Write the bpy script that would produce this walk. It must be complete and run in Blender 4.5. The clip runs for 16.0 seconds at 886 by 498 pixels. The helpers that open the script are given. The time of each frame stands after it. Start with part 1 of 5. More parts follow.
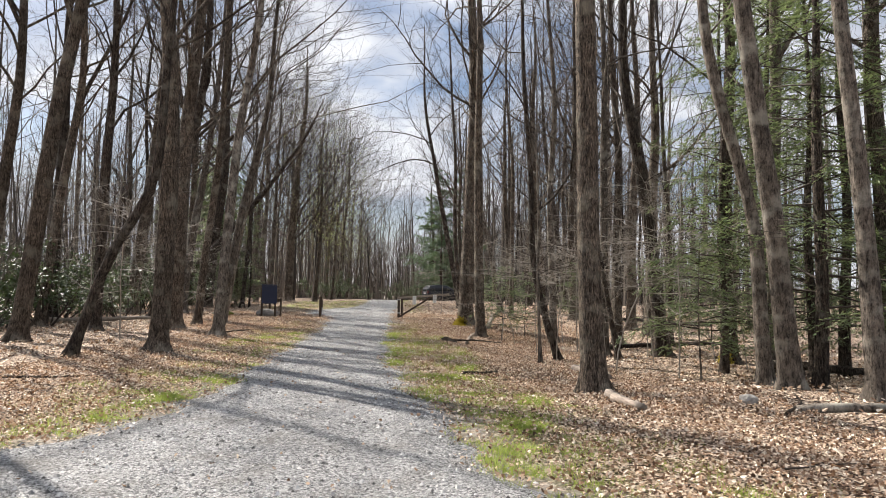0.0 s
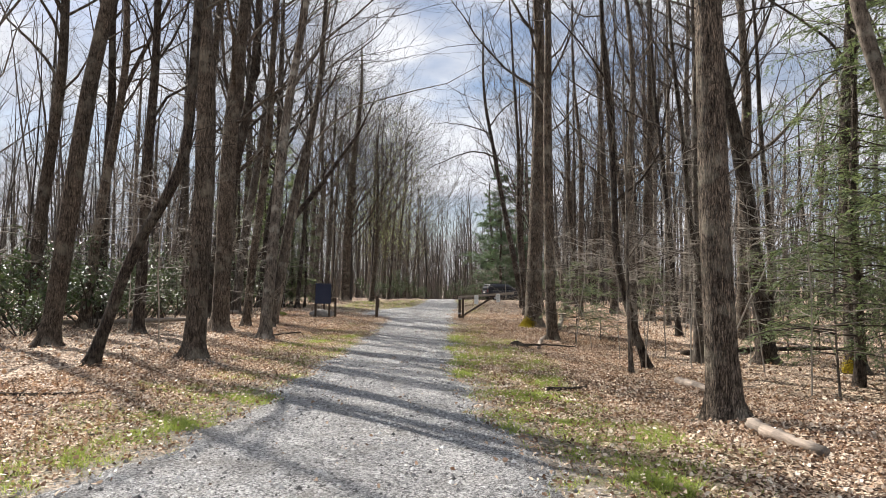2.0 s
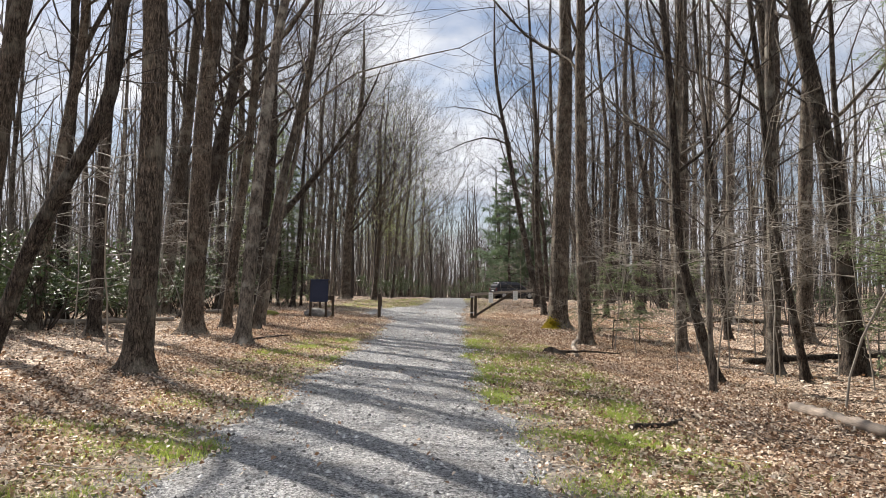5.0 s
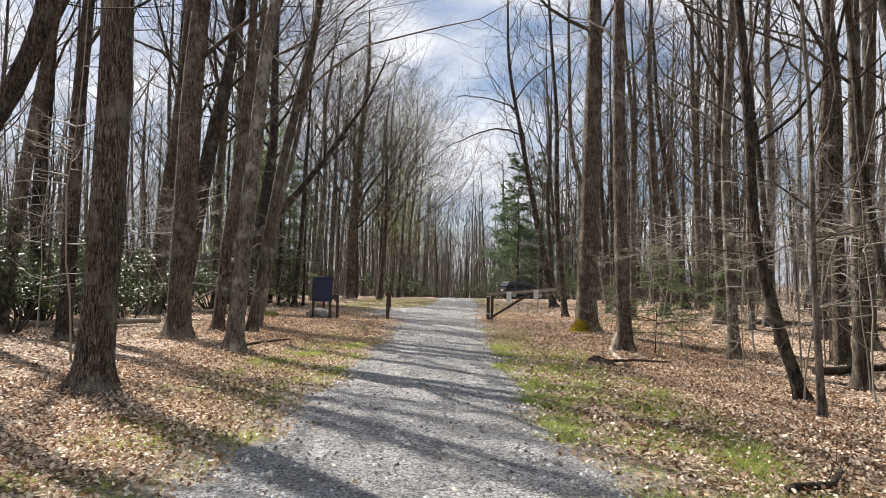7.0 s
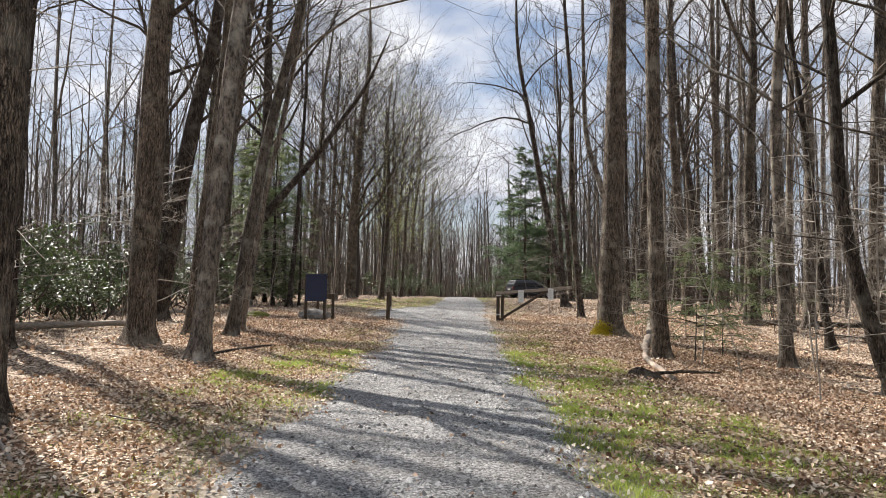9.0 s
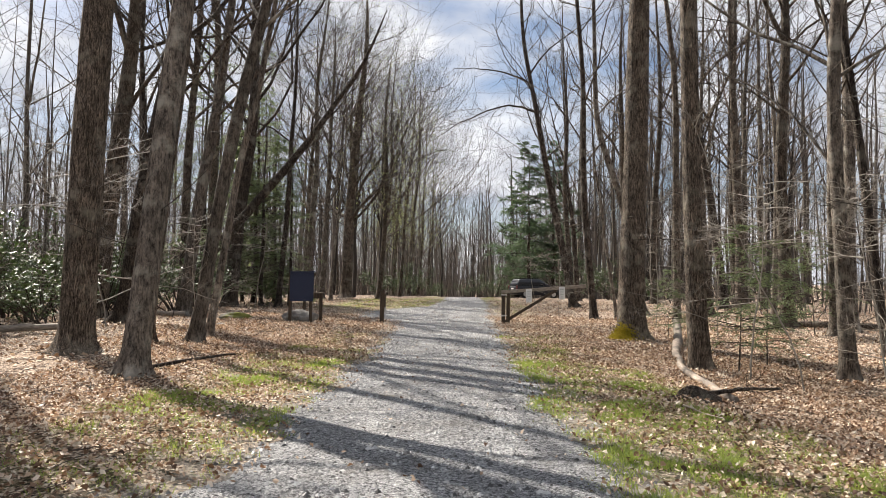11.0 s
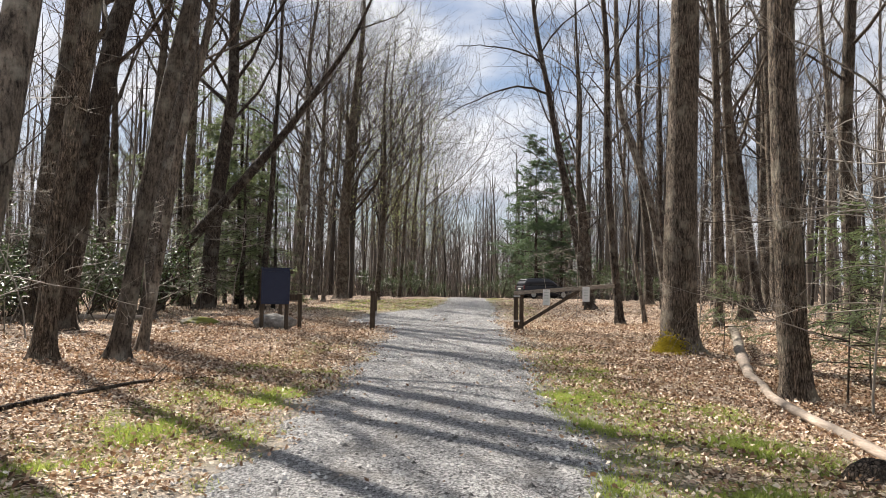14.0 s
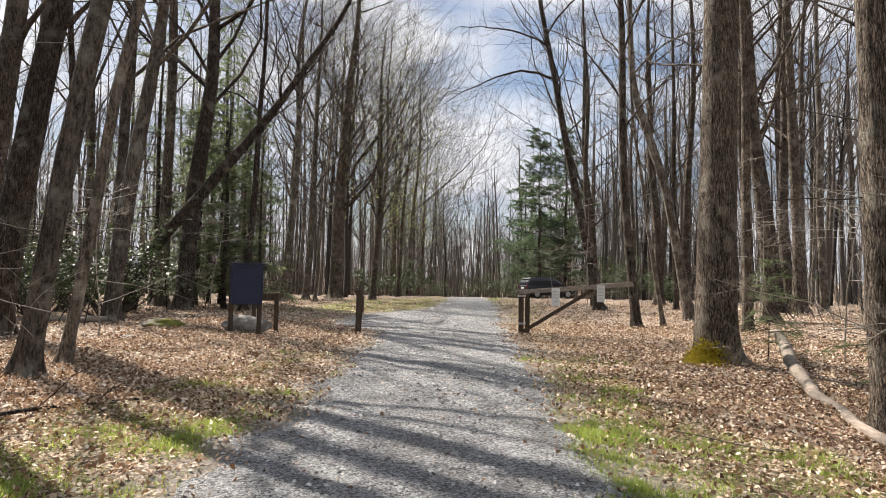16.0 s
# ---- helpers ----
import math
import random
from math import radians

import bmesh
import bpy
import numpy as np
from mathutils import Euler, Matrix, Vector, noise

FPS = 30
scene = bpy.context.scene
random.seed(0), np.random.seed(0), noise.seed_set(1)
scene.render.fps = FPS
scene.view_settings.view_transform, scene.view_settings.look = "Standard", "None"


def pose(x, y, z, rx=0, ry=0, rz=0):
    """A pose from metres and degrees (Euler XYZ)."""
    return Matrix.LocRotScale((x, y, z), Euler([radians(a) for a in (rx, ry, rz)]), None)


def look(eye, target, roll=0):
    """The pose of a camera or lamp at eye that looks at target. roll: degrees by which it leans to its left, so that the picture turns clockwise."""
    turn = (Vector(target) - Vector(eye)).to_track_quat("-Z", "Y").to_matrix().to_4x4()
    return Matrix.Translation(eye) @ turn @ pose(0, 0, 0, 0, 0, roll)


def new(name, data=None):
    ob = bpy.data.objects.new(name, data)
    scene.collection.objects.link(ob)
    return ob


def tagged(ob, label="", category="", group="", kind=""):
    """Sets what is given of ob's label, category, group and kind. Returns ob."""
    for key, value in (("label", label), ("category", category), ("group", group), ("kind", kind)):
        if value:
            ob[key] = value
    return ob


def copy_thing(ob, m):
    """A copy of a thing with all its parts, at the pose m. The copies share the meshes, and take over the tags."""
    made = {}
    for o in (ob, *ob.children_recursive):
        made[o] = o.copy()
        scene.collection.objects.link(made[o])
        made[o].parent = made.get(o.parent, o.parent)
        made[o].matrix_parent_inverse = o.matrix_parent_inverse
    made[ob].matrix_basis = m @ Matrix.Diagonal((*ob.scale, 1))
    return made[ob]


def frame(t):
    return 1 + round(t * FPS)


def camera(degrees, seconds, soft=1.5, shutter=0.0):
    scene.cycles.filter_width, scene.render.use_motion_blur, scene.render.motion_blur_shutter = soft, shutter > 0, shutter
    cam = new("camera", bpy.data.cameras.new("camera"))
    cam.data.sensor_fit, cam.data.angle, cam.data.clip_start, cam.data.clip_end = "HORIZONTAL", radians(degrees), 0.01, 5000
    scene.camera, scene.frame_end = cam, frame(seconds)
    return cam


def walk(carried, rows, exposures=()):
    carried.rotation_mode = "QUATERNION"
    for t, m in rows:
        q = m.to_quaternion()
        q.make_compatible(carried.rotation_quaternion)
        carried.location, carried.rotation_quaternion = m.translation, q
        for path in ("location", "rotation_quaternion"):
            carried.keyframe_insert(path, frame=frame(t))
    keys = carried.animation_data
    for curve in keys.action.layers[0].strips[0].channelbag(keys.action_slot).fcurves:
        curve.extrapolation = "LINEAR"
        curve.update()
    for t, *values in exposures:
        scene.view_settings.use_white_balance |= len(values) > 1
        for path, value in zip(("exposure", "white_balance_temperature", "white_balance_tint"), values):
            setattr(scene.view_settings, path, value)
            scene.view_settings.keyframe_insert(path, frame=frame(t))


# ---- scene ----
cam = camera(66.7, 16.0, 0.75)
METRES, EYE, TILT, LEAN, TURN = 19.5, 1.5, 0.0, 0.0, -4.5
ROWS = [
    (0.0, 0.0, 0.0, 0.0, -0.07, 3.76, -1.01),
    (0.5, -0.0075, 0.0322, -0.001, 0.13, 3.71, -1.04),
    (1.0, -0.0116, 0.0631, -0.0014, 1.96, 3.67, -0.89),
    (1.5, -0.0149, 0.0953, -0.0021, 4.26, 3.65, -0.82),
    (2.0, -0.0175, 0.1255, -0.0012, 4.78, 3.62, -0.76),
    (2.5, -0.0214, 0.1564, -0.0022, 4.92, 3.61, -0.82),
    (3.0, -0.0246, 0.1869, -0.0031, 4.99, 3.59, -0.8),
    (3.5, -0.0312, 0.22, -0.0055, 4.98, 3.55, -0.87),
    (4.0, -0.0358, 0.2505, -0.0066, 5.01, 3.56, -0.84),
    (6.5, -0.0789, 0.4048, -0.0084, 5.13, 3.56, -0.94),
    (7.0, -0.0859, 0.4346, -0.0095, 5.25, 3.56, -0.96),
    (7.5, -0.0925, 0.4656, -0.0097, 5.39, 3.54, -0.93),
    (8.0, -0.0972, 0.4963, -0.0101, 5.46, 3.54, -0.93),
    (8.5, -0.1002, 0.5289, -0.0102, 5.54, 3.52, -0.9),
    (9.0, -0.1008, 0.5602, -0.0114, 5.58, 3.51, -0.88),
    (11.5, -0.1123, 0.7173, -0.0135, 5.75, 3.5, -0.84),
    (12.0, -0.115, 0.749, -0.0134, 5.8, 3.52, -0.84),
    (12.5, -0.1184, 0.7801, -0.0134, 5.85, 3.51, -0.86),
    (13.0, -0.1213, 0.81, -0.0138, 5.88, 3.51, -0.84),
    (13.5, -0.1236, 0.8402, -0.0126, 5.97, 3.5, -0.85),
    (14.0, -0.1257, 0.8694, -0.0126, 5.99, 3.5, -0.85),
    (14.5, -0.125, 0.8996, -0.0128, 6.05, 3.48, -0.83),
    (15.0, -0.1259, 0.9276, -0.0121, 6.08, 3.49, -0.86),
    (15.5, -0.127, 0.9573, -0.0125, 6.13, 3.46, -0.87),
    (16.0, -0.13, 0.9874, -0.0134, 6.13, 3.45, -0.9),
]
walk(cam, [(t, pose(0, 0, EYE, TILT, LEAN, TURN) @ pose(METRES * x, METRES * y, METRES * z, 90 + pitch, roll, yaw)) for t, x, y, z, yaw, pitch, roll in ROWS], [(0.0, 1.18, 6500, 11), (9.0, 1.20, 6520, 11), (12.0, 1.22, 6620, 11), (16.0, 1.24, 6620, 11)])

# ---- world and sun ----
SUN_AZ, SUN_EL = 43.0, 44.0          # degrees left of +y, degrees above the horizon
world = bpy.data.worlds.new("sky")
scene.world = world
world.use_nodes = True
wn, wl = world.node_tree.nodes, world.node_tree.links
wn.clear()
w_out = wn.new("ShaderNodeOutputWorld")
w_bg = wn.new("ShaderNodeBackground")
w_sky = wn.new("ShaderNodeTexSky")
w_sky.sky_type = "NISHITA"
w_sky.sun_disc = False
w_sky.sun_elevation = radians(SUN_EL)
w_sky.sun_rotation = radians(-SUN_AZ)
w_co = wn.new("ShaderNodeTexCoord")
w_map = wn.new("ShaderNodeMapping")
w_map.inputs["Scale"].default_value = (1.0, 1.0, 2.6)
w_noise = wn.new("ShaderNodeTexNoise")
w_noise.inputs["Scale"].default_value = 3.2
w_noise.inputs["Detail"].default_value = 7.0
w_noise.inputs["Roughness"].default_value = 0.56
w_ramp = wn.new("ShaderNodeValToRGB")
w_ramp.color_ramp.elements[0].position = 0.36
w_ramp.color_ramp.elements[1].position = 0.56
w_noise2 = wn.new("ShaderNodeTexNoise")
w_noise2.inputs["Scale"].default_value = 6.5
w_noise2.inputs["Detail"].default_value = 5.0
w_tone = wn.new("ShaderNodeValToRGB")
w_tone.color_ramp.elements[0].position, w_tone.color_ramp.elements[0].color = 0.35, (4.9, 5.3, 6.1, 1)
w_tone.color_ramp.elements[1].position, w_tone.color_ramp.elements[1].color = 0.68, (9.4, 9.6, 10.0, 1)
w_mix = wn.new("ShaderNodeMix")
w_mix.data_type = "RGBA"
w_bg.inputs["Strength"].default_value = 0.05
wl.new(w_co.outputs["Generated"], w_map.inputs["Vector"])
wl.new(w_map.outputs["Vector"], w_noise.inputs["Vector"])
wl.new(w_map.outputs["Vector"], w_noise2.inputs["Vector"])
wl.new(w_noise.outputs["Fac"], w_ramp.inputs["Fac"])
wl.new(w_noise2.outputs["Fac"], w_tone.inputs["Fac"])
wl.new(w_ramp.outputs["Color"], w_mix.inputs["Factor"])
wl.new(w_sky.outputs["Color"], w_mix.inputs["A"])
wl.new(w_tone.outputs["Color"], w_mix.inputs["B"])
wl.new(w_mix.outputs["Result"], w_bg.inputs["Color"])
wl.new(w_bg.outputs["Background"], w_out.inputs["Surface"])

sun_data = bpy.data.lights.new("sun", "SUN")
sun_data.energy = 5.0
sun_data.angle = radians(0.6)
sun_data.color = (1.0, 0.93, 0.83)
sun = new("sun", sun_data)
_a, _e = radians(SUN_AZ), radians(SUN_EL)
SUN_WAY = Vector((-math.sin(_a) * math.cos(_e), math.cos(_a) * math.cos(_e), math.sin(_e)))
sun.matrix_world = look(SUN_WAY * 60, (0, 0, 0))


# ---- materials ----
class Nodes:
    """A thin layer over a material's node tree."""

    def __init__(self, name, rough=0.85, spec=0.3):
        self.mat = bpy.data.materials.new(name)
        self.mat.use_nodes = True
        self.n, self.l = self.mat.node_tree.nodes, self.mat.node_tree.links
        self.bsdf = self.n["Principled BSDF"]
        self.bsdf.inputs["Roughness"].default_value = rough
        self.bsdf.inputs["Specular IOR Level"].default_value = spec
        self.co = self.n.new("ShaderNodeTexCoord").outputs["Object"]

    def scaled(self, sx, sy, sz):
        m = self.n.new("ShaderNodeMapping")
        m.inputs["Scale"].default_value = (sx, sy, sz)
        self.l.new(self.co, m.inputs["Vector"])
        return m.outputs["Vector"]

    def noise(self, scale, detail=4, rough=0.55, co=None, out="Fac"):
        t = self.n.new("ShaderNodeTexNoise")
        t.inputs["Scale"].default_value, t.inputs["Detail"].default_value, t.inputs["Roughness"].default_value = scale, detail, rough
        self.l.new(co or self.co, t.inputs["Vector"])
        return t.outputs[out]

    def voronoi(self, scale, out="Color", co=None, feature="F1"):
        t = self.n.new("ShaderNodeTexVoronoi")
        t.feature = feature
        t.inputs["Scale"].default_value = scale
        self.l.new(co or self.co, t.inputs["Vector"])
        return t.outputs[out]

    def ramp(self, fac, *stops):
        r = self.n.new("ShaderNodeValToRGB")
        els = r.color_ramp.elements
        while len(els) < len(stops):
            els.new(0.5)
        for el, (p, c) in zip(els, stops):
            el.position = p
            el.color = (c, c, c, 1) if isinstance(c, (int, float)) else (*c, 1)
        self.l.new(fac, r.inputs["Fac"])
        return r.outputs["Color"]

    def mix(self, fac, a, b, mode="MIX"):
        m = self.n.new("ShaderNodeMix")
        m.data_type, m.blend_type = "RGBA", mode
        for slot, v in (("Factor", fac), ("A", a), ("B", b)):
            if isinstance(v, (int, float)):
                m.inputs[slot].default_value = v if slot == "Factor" else (v, v, v, 1)
            elif isinstance(v, tuple):
                m.inputs[slot].default_value = (*v, 1)
            else:
                self.l.new(v, m.inputs[slot])
        return m.outputs["Result"]

    def math(self, op, a, b=0.0):
        m = self.n.new("ShaderNodeMath")
        m.operation = op
        for slot, v in zip(m.inputs, (a, b)):
            if isinstance(v, (int, float)):
                slot.default_value = v
            else:
                self.l.new(v, slot)
        return m.outputs[0]

    def object_random(self):
        return self.n.new("ShaderNodeObjectInfo").outputs["Random"]

    def island_random(self):
        return self.n.new("ShaderNodeNewGeometry").outputs["Random Per Island"]

    def attribute(self, name):
        a = self.n.new("ShaderNodeAttribute")
        a.attribute_name = name
        return a.outputs["Fac"]

    def bump(self, height, strength, distance):
        b = self.n.new("ShaderNodeBump")
        b.inputs["Strength"].default_value, b.inputs["Distance"].default_value = strength, distance
        self.l.new(height, b.inputs["Height"])
        self.l.new(b.outputs["Normal"], self.bsdf.inputs["Normal"])

    def colour(self, c):
        if isinstance(c, tuple):
            self.bsdf.inputs["Base Color"].default_value = (*c, 1)
        else:
            self.l.new(c, self.bsdf.inputs["Base Color"])
        return self.mat

    def thin(self, amount, tint):
        """Light that shines through a leaf."""
        t = self.n.new("ShaderNodeBsdfTranslucent")
        if isinstance(tint, tuple):
            t.inputs["Color"].default_value = (*tint, 1)
        else:
            self.l.new(tint, t.inputs["Color"])
        m = self.n.new("ShaderNodeMixShader")
        m.inputs["Fac"].default_value = amount
        self.l.new(self.bsdf.outputs[0], m.inputs[1])
        self.l.new(t.outputs[0], m.inputs[2])
        self.l.new(m.outputs[0], self.n["Material Output"].inputs["Surface"])


def bark_material(name, dark, light, lichen, furrow=26.0, stretch=0.13, relief=0.03, crack=0.0):
    s = Nodes(name, 0.9, 0.2)
    tall = s.scaled(1, 1, stretch)
    ridges = s.noise(furrow, 8, 0.7, tall)
    cracks = s.noise(furrow * 2.3, 5, 0.7, s.scaled(1, 1, stretch * 2.2))
    height = s.math("ADD", s.math("MULTIPLY", ridges, 0.65), s.math("MULTIPLY", cracks, 0.35))
    base = s.mix(s.ramp(height, (0.40, 0.0), (0.57, 1.0)), dark, light)
    if crack:
        warp = s.n.new("ShaderNodeMix")
        warp.data_type = "VECTOR"
        warp.inputs["Factor"].default_value = 0.07
        s.l.new(s.co, warp.inputs["A"])
        s.l.new(s.noise(9.0, 3, 0.6, out="Color"), warp.inputs["B"])
        tall_warp = s.n.new("ShaderNodeMapping")
        tall_warp.inputs["Scale"].default_value = (1, 1, 0.11)
        s.l.new(warp.outputs["Result"], tall_warp.inputs["Vector"])
        edge = s.voronoi(crack, "Distance", tall_warp.outputs["Vector"], "DISTANCE_TO_EDGE")
        gap = s.ramp(edge, (0.0, 0.34), (0.17, 1.05))
        base = s.mix(1.0, base, gap, "MULTIPLY")
        height = s.math("ADD", s.math("MULTIPLY", height, 0.5), gap)
    mottle = s.ramp(s.noise(5.5, 6, 0.7, s.scaled(1, 1, 0.8)), (0.36, 0.55), (0.62, 1.15))
    base = s.mix(1.0, base, mottle, "MULTIPLY")
    blotch = s.ramp(s.noise(2.3, 5, 0.6), (0.52, 0.0), (0.66, 1.0))
    base = s.mix(s.math("MULTIPLY", blotch, 0.55), base, lichen)
    damp = s.ramp(s.noise(0.7, 3), (0.35, 0.7), (0.7, 1.12))
    base = s.mix(1.0, base, damp, "MULTIPLY")
    tone = s.ramp(s.object_random(), (0.0, 0.72), (1.0, 1.2))
    base = s.mix(1.0, base, tone, "MULTIPLY")
    s.bump(height, 1.0, relief)
    return s.colour(base)


M_BARK = bark_material("furrowed_bark", (0.018, 0.013, 0.010), (0.35, 0.280, 0.220), (0.40, 0.37, 0.30), 42.0, 0.12, 0.045, 46.0)
M_BARK_SMOOTH = bark_material("smooth_bark", (0.030, 0.024, 0.020), (0.24, 0.203, 0.168), (0.44, 0.42, 0.36), 20.0, 0.22, 0.016)
M_BARK_DARK = bark_material("dark_bark", (0.011, 0.008, 0.007), (0.19, 0.150, 0.120), (0.28, 0.26, 0.215), 30.0, 0.14, 0.035, 44.0)

s = Nodes("twig_bark", 0.85, 0.2)
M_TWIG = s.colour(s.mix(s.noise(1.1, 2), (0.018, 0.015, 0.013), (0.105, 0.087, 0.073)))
# paler than twig_bark: sunlight and haze on the far wood put into colour
s = Nodes("sunlit_far_bark", 0.8, 0.25)
M_FAR = s.colour(s.mix(s.ramp(s.island_random(), (0.0, 0.0), (1.0, 1.0)), (0.020, 0.016, 0.014), (0.18, 0.157, 0.137)))
s = Nodes("dry_twig", 0.8, 0.3)
M_TWIG_DRY = s.colour(s.ramp(s.island_random(), (0.0, (0.05, 0.038, 0.03)), (0.6, (0.19, 0.15, 0.118)), (1.0, (0.50, 0.43, 0.36))))
s = Nodes("pale_twig_bark", 0.7, 0.3)
M_TWIG_PALE = s.colour(s.mix(s.noise(1.5, 2), (0.17, 0.15, 0.128), (0.36, 0.33, 0.285)))


def foliage_material(name, a, b, through_tint, rough, spec, amount):
    s = Nodes(name, rough, spec)
    tone = s.mix(s.island_random(), a, b)
    s.thin(amount, through_tint)
    return s.colour(tone)


M_NEEDLE = foliage_material("hemlock_needles", (0.045, 0.075, 0.034), (0.14, 0.175, 0.088), (0.27, 0.34, 0.14), 0.5, 0.4, 0.32)
M_PINE = foliage_material("pine_needles", (0.04, 0.075, 0.045), (0.105, 0.145, 0.08), (0.16, 0.24, 0.11), 0.55, 0.35, 0.3)
M_RHODO = foliage_material("glossy_evergreen_leaf", (0.028, 0.050, 0.022), (0.075, 0.110, 0.045), (0.12, 0.18, 0.05), 0.42, 0.45, 0.12)
M_BUD = foliage_material("young_leaf", (0.22, 0.27, 0.10), (0.34, 0.36, 0.16), (0.45, 0.50, 0.20), 0.6, 0.3, 0.5)
M_GRASS = foliage_material("grass_blade", (0.10, 0.17, 0.03), (0.37, 0.42, 0.11), (0.46, 0.54, 0.11), 0.55, 0.35, 0.4)
M_MOSS = foliage_material("moss_tuft", (0.26, 0.20, 0.025), (0.52, 0.42, 0.06), (0.52, 0.44, 0.06), 0.9, 0.1, 0.3)

s = Nodes("fallen_leaf", 0.62, 0.4)
leaf_tone = s.ramp(s.island_random(), (0.0, (0.034, 0.018, 0.012)), (0.25, (0.20, 0.115, 0.072)), (0.5, (0.50, 0.352, 0.245)), (0.75, (0.76, 0.62, 0.475)), (1.0, (0.95, 0.87, 0.74)))
s.thin(0.12, (0.42, 0.24, 0.12))
M_LEAF = s.colour(leaf_tone)

s = Nodes("forest_floor", 0.9, 0.15)
cells = s.voronoi(26.0, "Color")
fine = s.voronoi(58.0, "Color")
gray = s.n.new("ShaderNodeRGBToBW")
s.l.new(cells, gray.inputs[0])
gray2 = s.n.new("ShaderNodeRGBToBW")
s.l.new(fine, gray2.inputs[0])
mixed = s.math("ADD", s.math("MULTIPLY", gray.outputs[0], 0.6), s.math("MULTIPLY", gray2.outputs[0], 0.4))
litter = s.ramp(mixed, (0.30, (0.012, 0.008, 0.006)), (0.43, (0.13, 0.076, 0.050)), (0.57, (0.45, 0.325, 0.235)), (0.72, (0.86, 0.74, 0.60)))
patch = s.ramp(s.noise(0.45, 4), (0.35, 0.72), (0.65, 1.1))
litter = s.mix(1.0, litter, patch, "MULTIPLY")
sward = s.ramp(s.noise(70.0, 5, 0.8), (0.3, (0.045, 0.036, 0.020)), (0.5, (0.15, 0.15, 0.055)), (0.7, (0.38, 0.35, 0.19)))
green = s.math("MULTIPLY", s.attribute("grass"), s.ramp(s.noise(6.0, 8, 0.8), (0.42, 0.0), (0.60, 1.0)))
floor_tone = s.mix(green, litter, sward)
soil = s.mix(s.noise(40.0, 5, 0.7), (0.16, 0.145, 0.125), (0.38, 0.355, 0.32))
floor_tone = s.mix(s.math("MULTIPLY", s.attribute("grit"), s.ramp(s.noise(5.0, 6, 0.7), (0.3, 0.0), (0.6, 1.0))), floor_tone, soil)
s.bump(s.math("ADD", mixed, s.noise(60.0, 4)), 0.9, 0.03)
M_FLOOR = s.colour(floor_tone)

s = Nodes("gravel", 0.88, 0.25)
stone = s.voronoi(46.0, "Color")
sg = s.n.new("ShaderNodeRGBToBW")
s.l.new(stone, sg.inputs[0])
stone_far = s.voronoi(120.0, "Color")
sg2 = s.n.new("ShaderNodeRGBToBW")
s.l.new(stone_far, sg2.inputs[0])
grit_mix = s.math("ADD", s.math("MULTIPLY", sg.outputs[0], 0.45), s.math("MULTIPLY", sg2.outputs[0], 0.55))
gravel = s.ramp(grit_mix, (0.22, (0.042, 0.042, 0.044)), (0.5, (0.415, 0.415, 0.425)), (0.76, (0.91, 0.91, 0.91)))
wheel = s.ramp(s.noise(0.8, 5, 0.65, s.scaled(1.6, 0.25, 1)), (0.3, 0.75), (0.7, 1.15))
gravel = s.mix(1.0, gravel, wheel, "MULTIPLY")
dirt = s.ramp(s.noise(1.3, 6, 0.7), (0.5, 0.0), (0.75, 0.7))
gravel = s.mix(dirt, gravel, (0.25, 0.225, 0.195))
s.bump(s.math("ADD", s.voronoi(46.0, "Distance"), s.voronoi(120.0, "Distance")), 1.0, 0.035)
M_GRAVEL = s.colour(gravel)

s = Nodes("pebble", 0.8, 0.3)
M_PEBBLE = s.colour(s.ramp(s.island_random(), (0.0, (0.07, 0.068, 0.067)), (0.5, (0.37, 0.362, 0.355)), (1.0, (0.78, 0.77, 0.75))))

s = Nodes("rock", 0.9, 0.25)
rk = s.noise(7.0, 8, 0.65)
rock_tone = s.ramp(rk, (0.3, (0.13, 0.12, 0.11)), (0.7, (0.40, 0.385, 0.36)))
s.bump(rk, 0.8, 0.05)
M_ROCK = s.colour(rock_tone)
s = Nodes("mossy_rock", 0.95, 0.15)
rk = s.noise(6.0, 8, 0.65)
s.bump(rk, 0.8, 0.05)
M_ROCK_MOSSY = s.colour(s.mix(s.ramp(s.noise(3.0, 5), (0.36, 0.0), (0.55, 1.0)), s.ramp(rk, (0.3, (0.14, 0.13, 0.11)), (0.7, (0.36, 0.34, 0.31))), (0.16, 0.17, 0.045)))

s = Nodes("bare_log", 0.8, 0.25)
lg = s.noise(18.0, 6, 0.65, s.scaled(1, 0.08, 1))
s.bump(lg, 0.7, 0.02)
M_LOG = s.colour(s.mix(s.ramp(s.noise(2.0, 4), (0.45, 0.0), (0.65, 1.0)), s.ramp(lg, (0.3, (0.17, 0.135, 0.108)), (0.7, (0.46, 0.385, 0.32))), (0.16, 0.138, 0.118)))

s = Nodes("weathered_wood", 0.85, 0.25)
gr = s.noise(30.0, 6, 0.65, s.scaled(1, 1, 0.1))
s.bump(gr, 0.5, 0.006)
M_POST = s.colour(s.ramp(gr, (0.3, (0.032, 0.024, 0.018)), (0.75, (0.12, 0.09, 0.066))))
s = Nodes("grey_weathered_wood", 0.85, 0.25)
gr = s.noise(30.0, 6, 0.65, s.scaled(0.1, 1, 1))
s.bump(gr, 0.5, 0.006)
M_ARM = s.colour(s.ramp(gr, (0.3, (0.15, 0.125, 0.10)), (0.75, (0.42, 0.37, 0.315))))
s = Nodes("navy_paint", 0.5, 0.4)
M_NAVY = s.colour(s.mix(s.noise(6.0, 5), (0.008, 0.015, 0.045), (0.014, 0.025, 0.065)))
s = Nodes("white_sign_face", 0.5, 0.4)
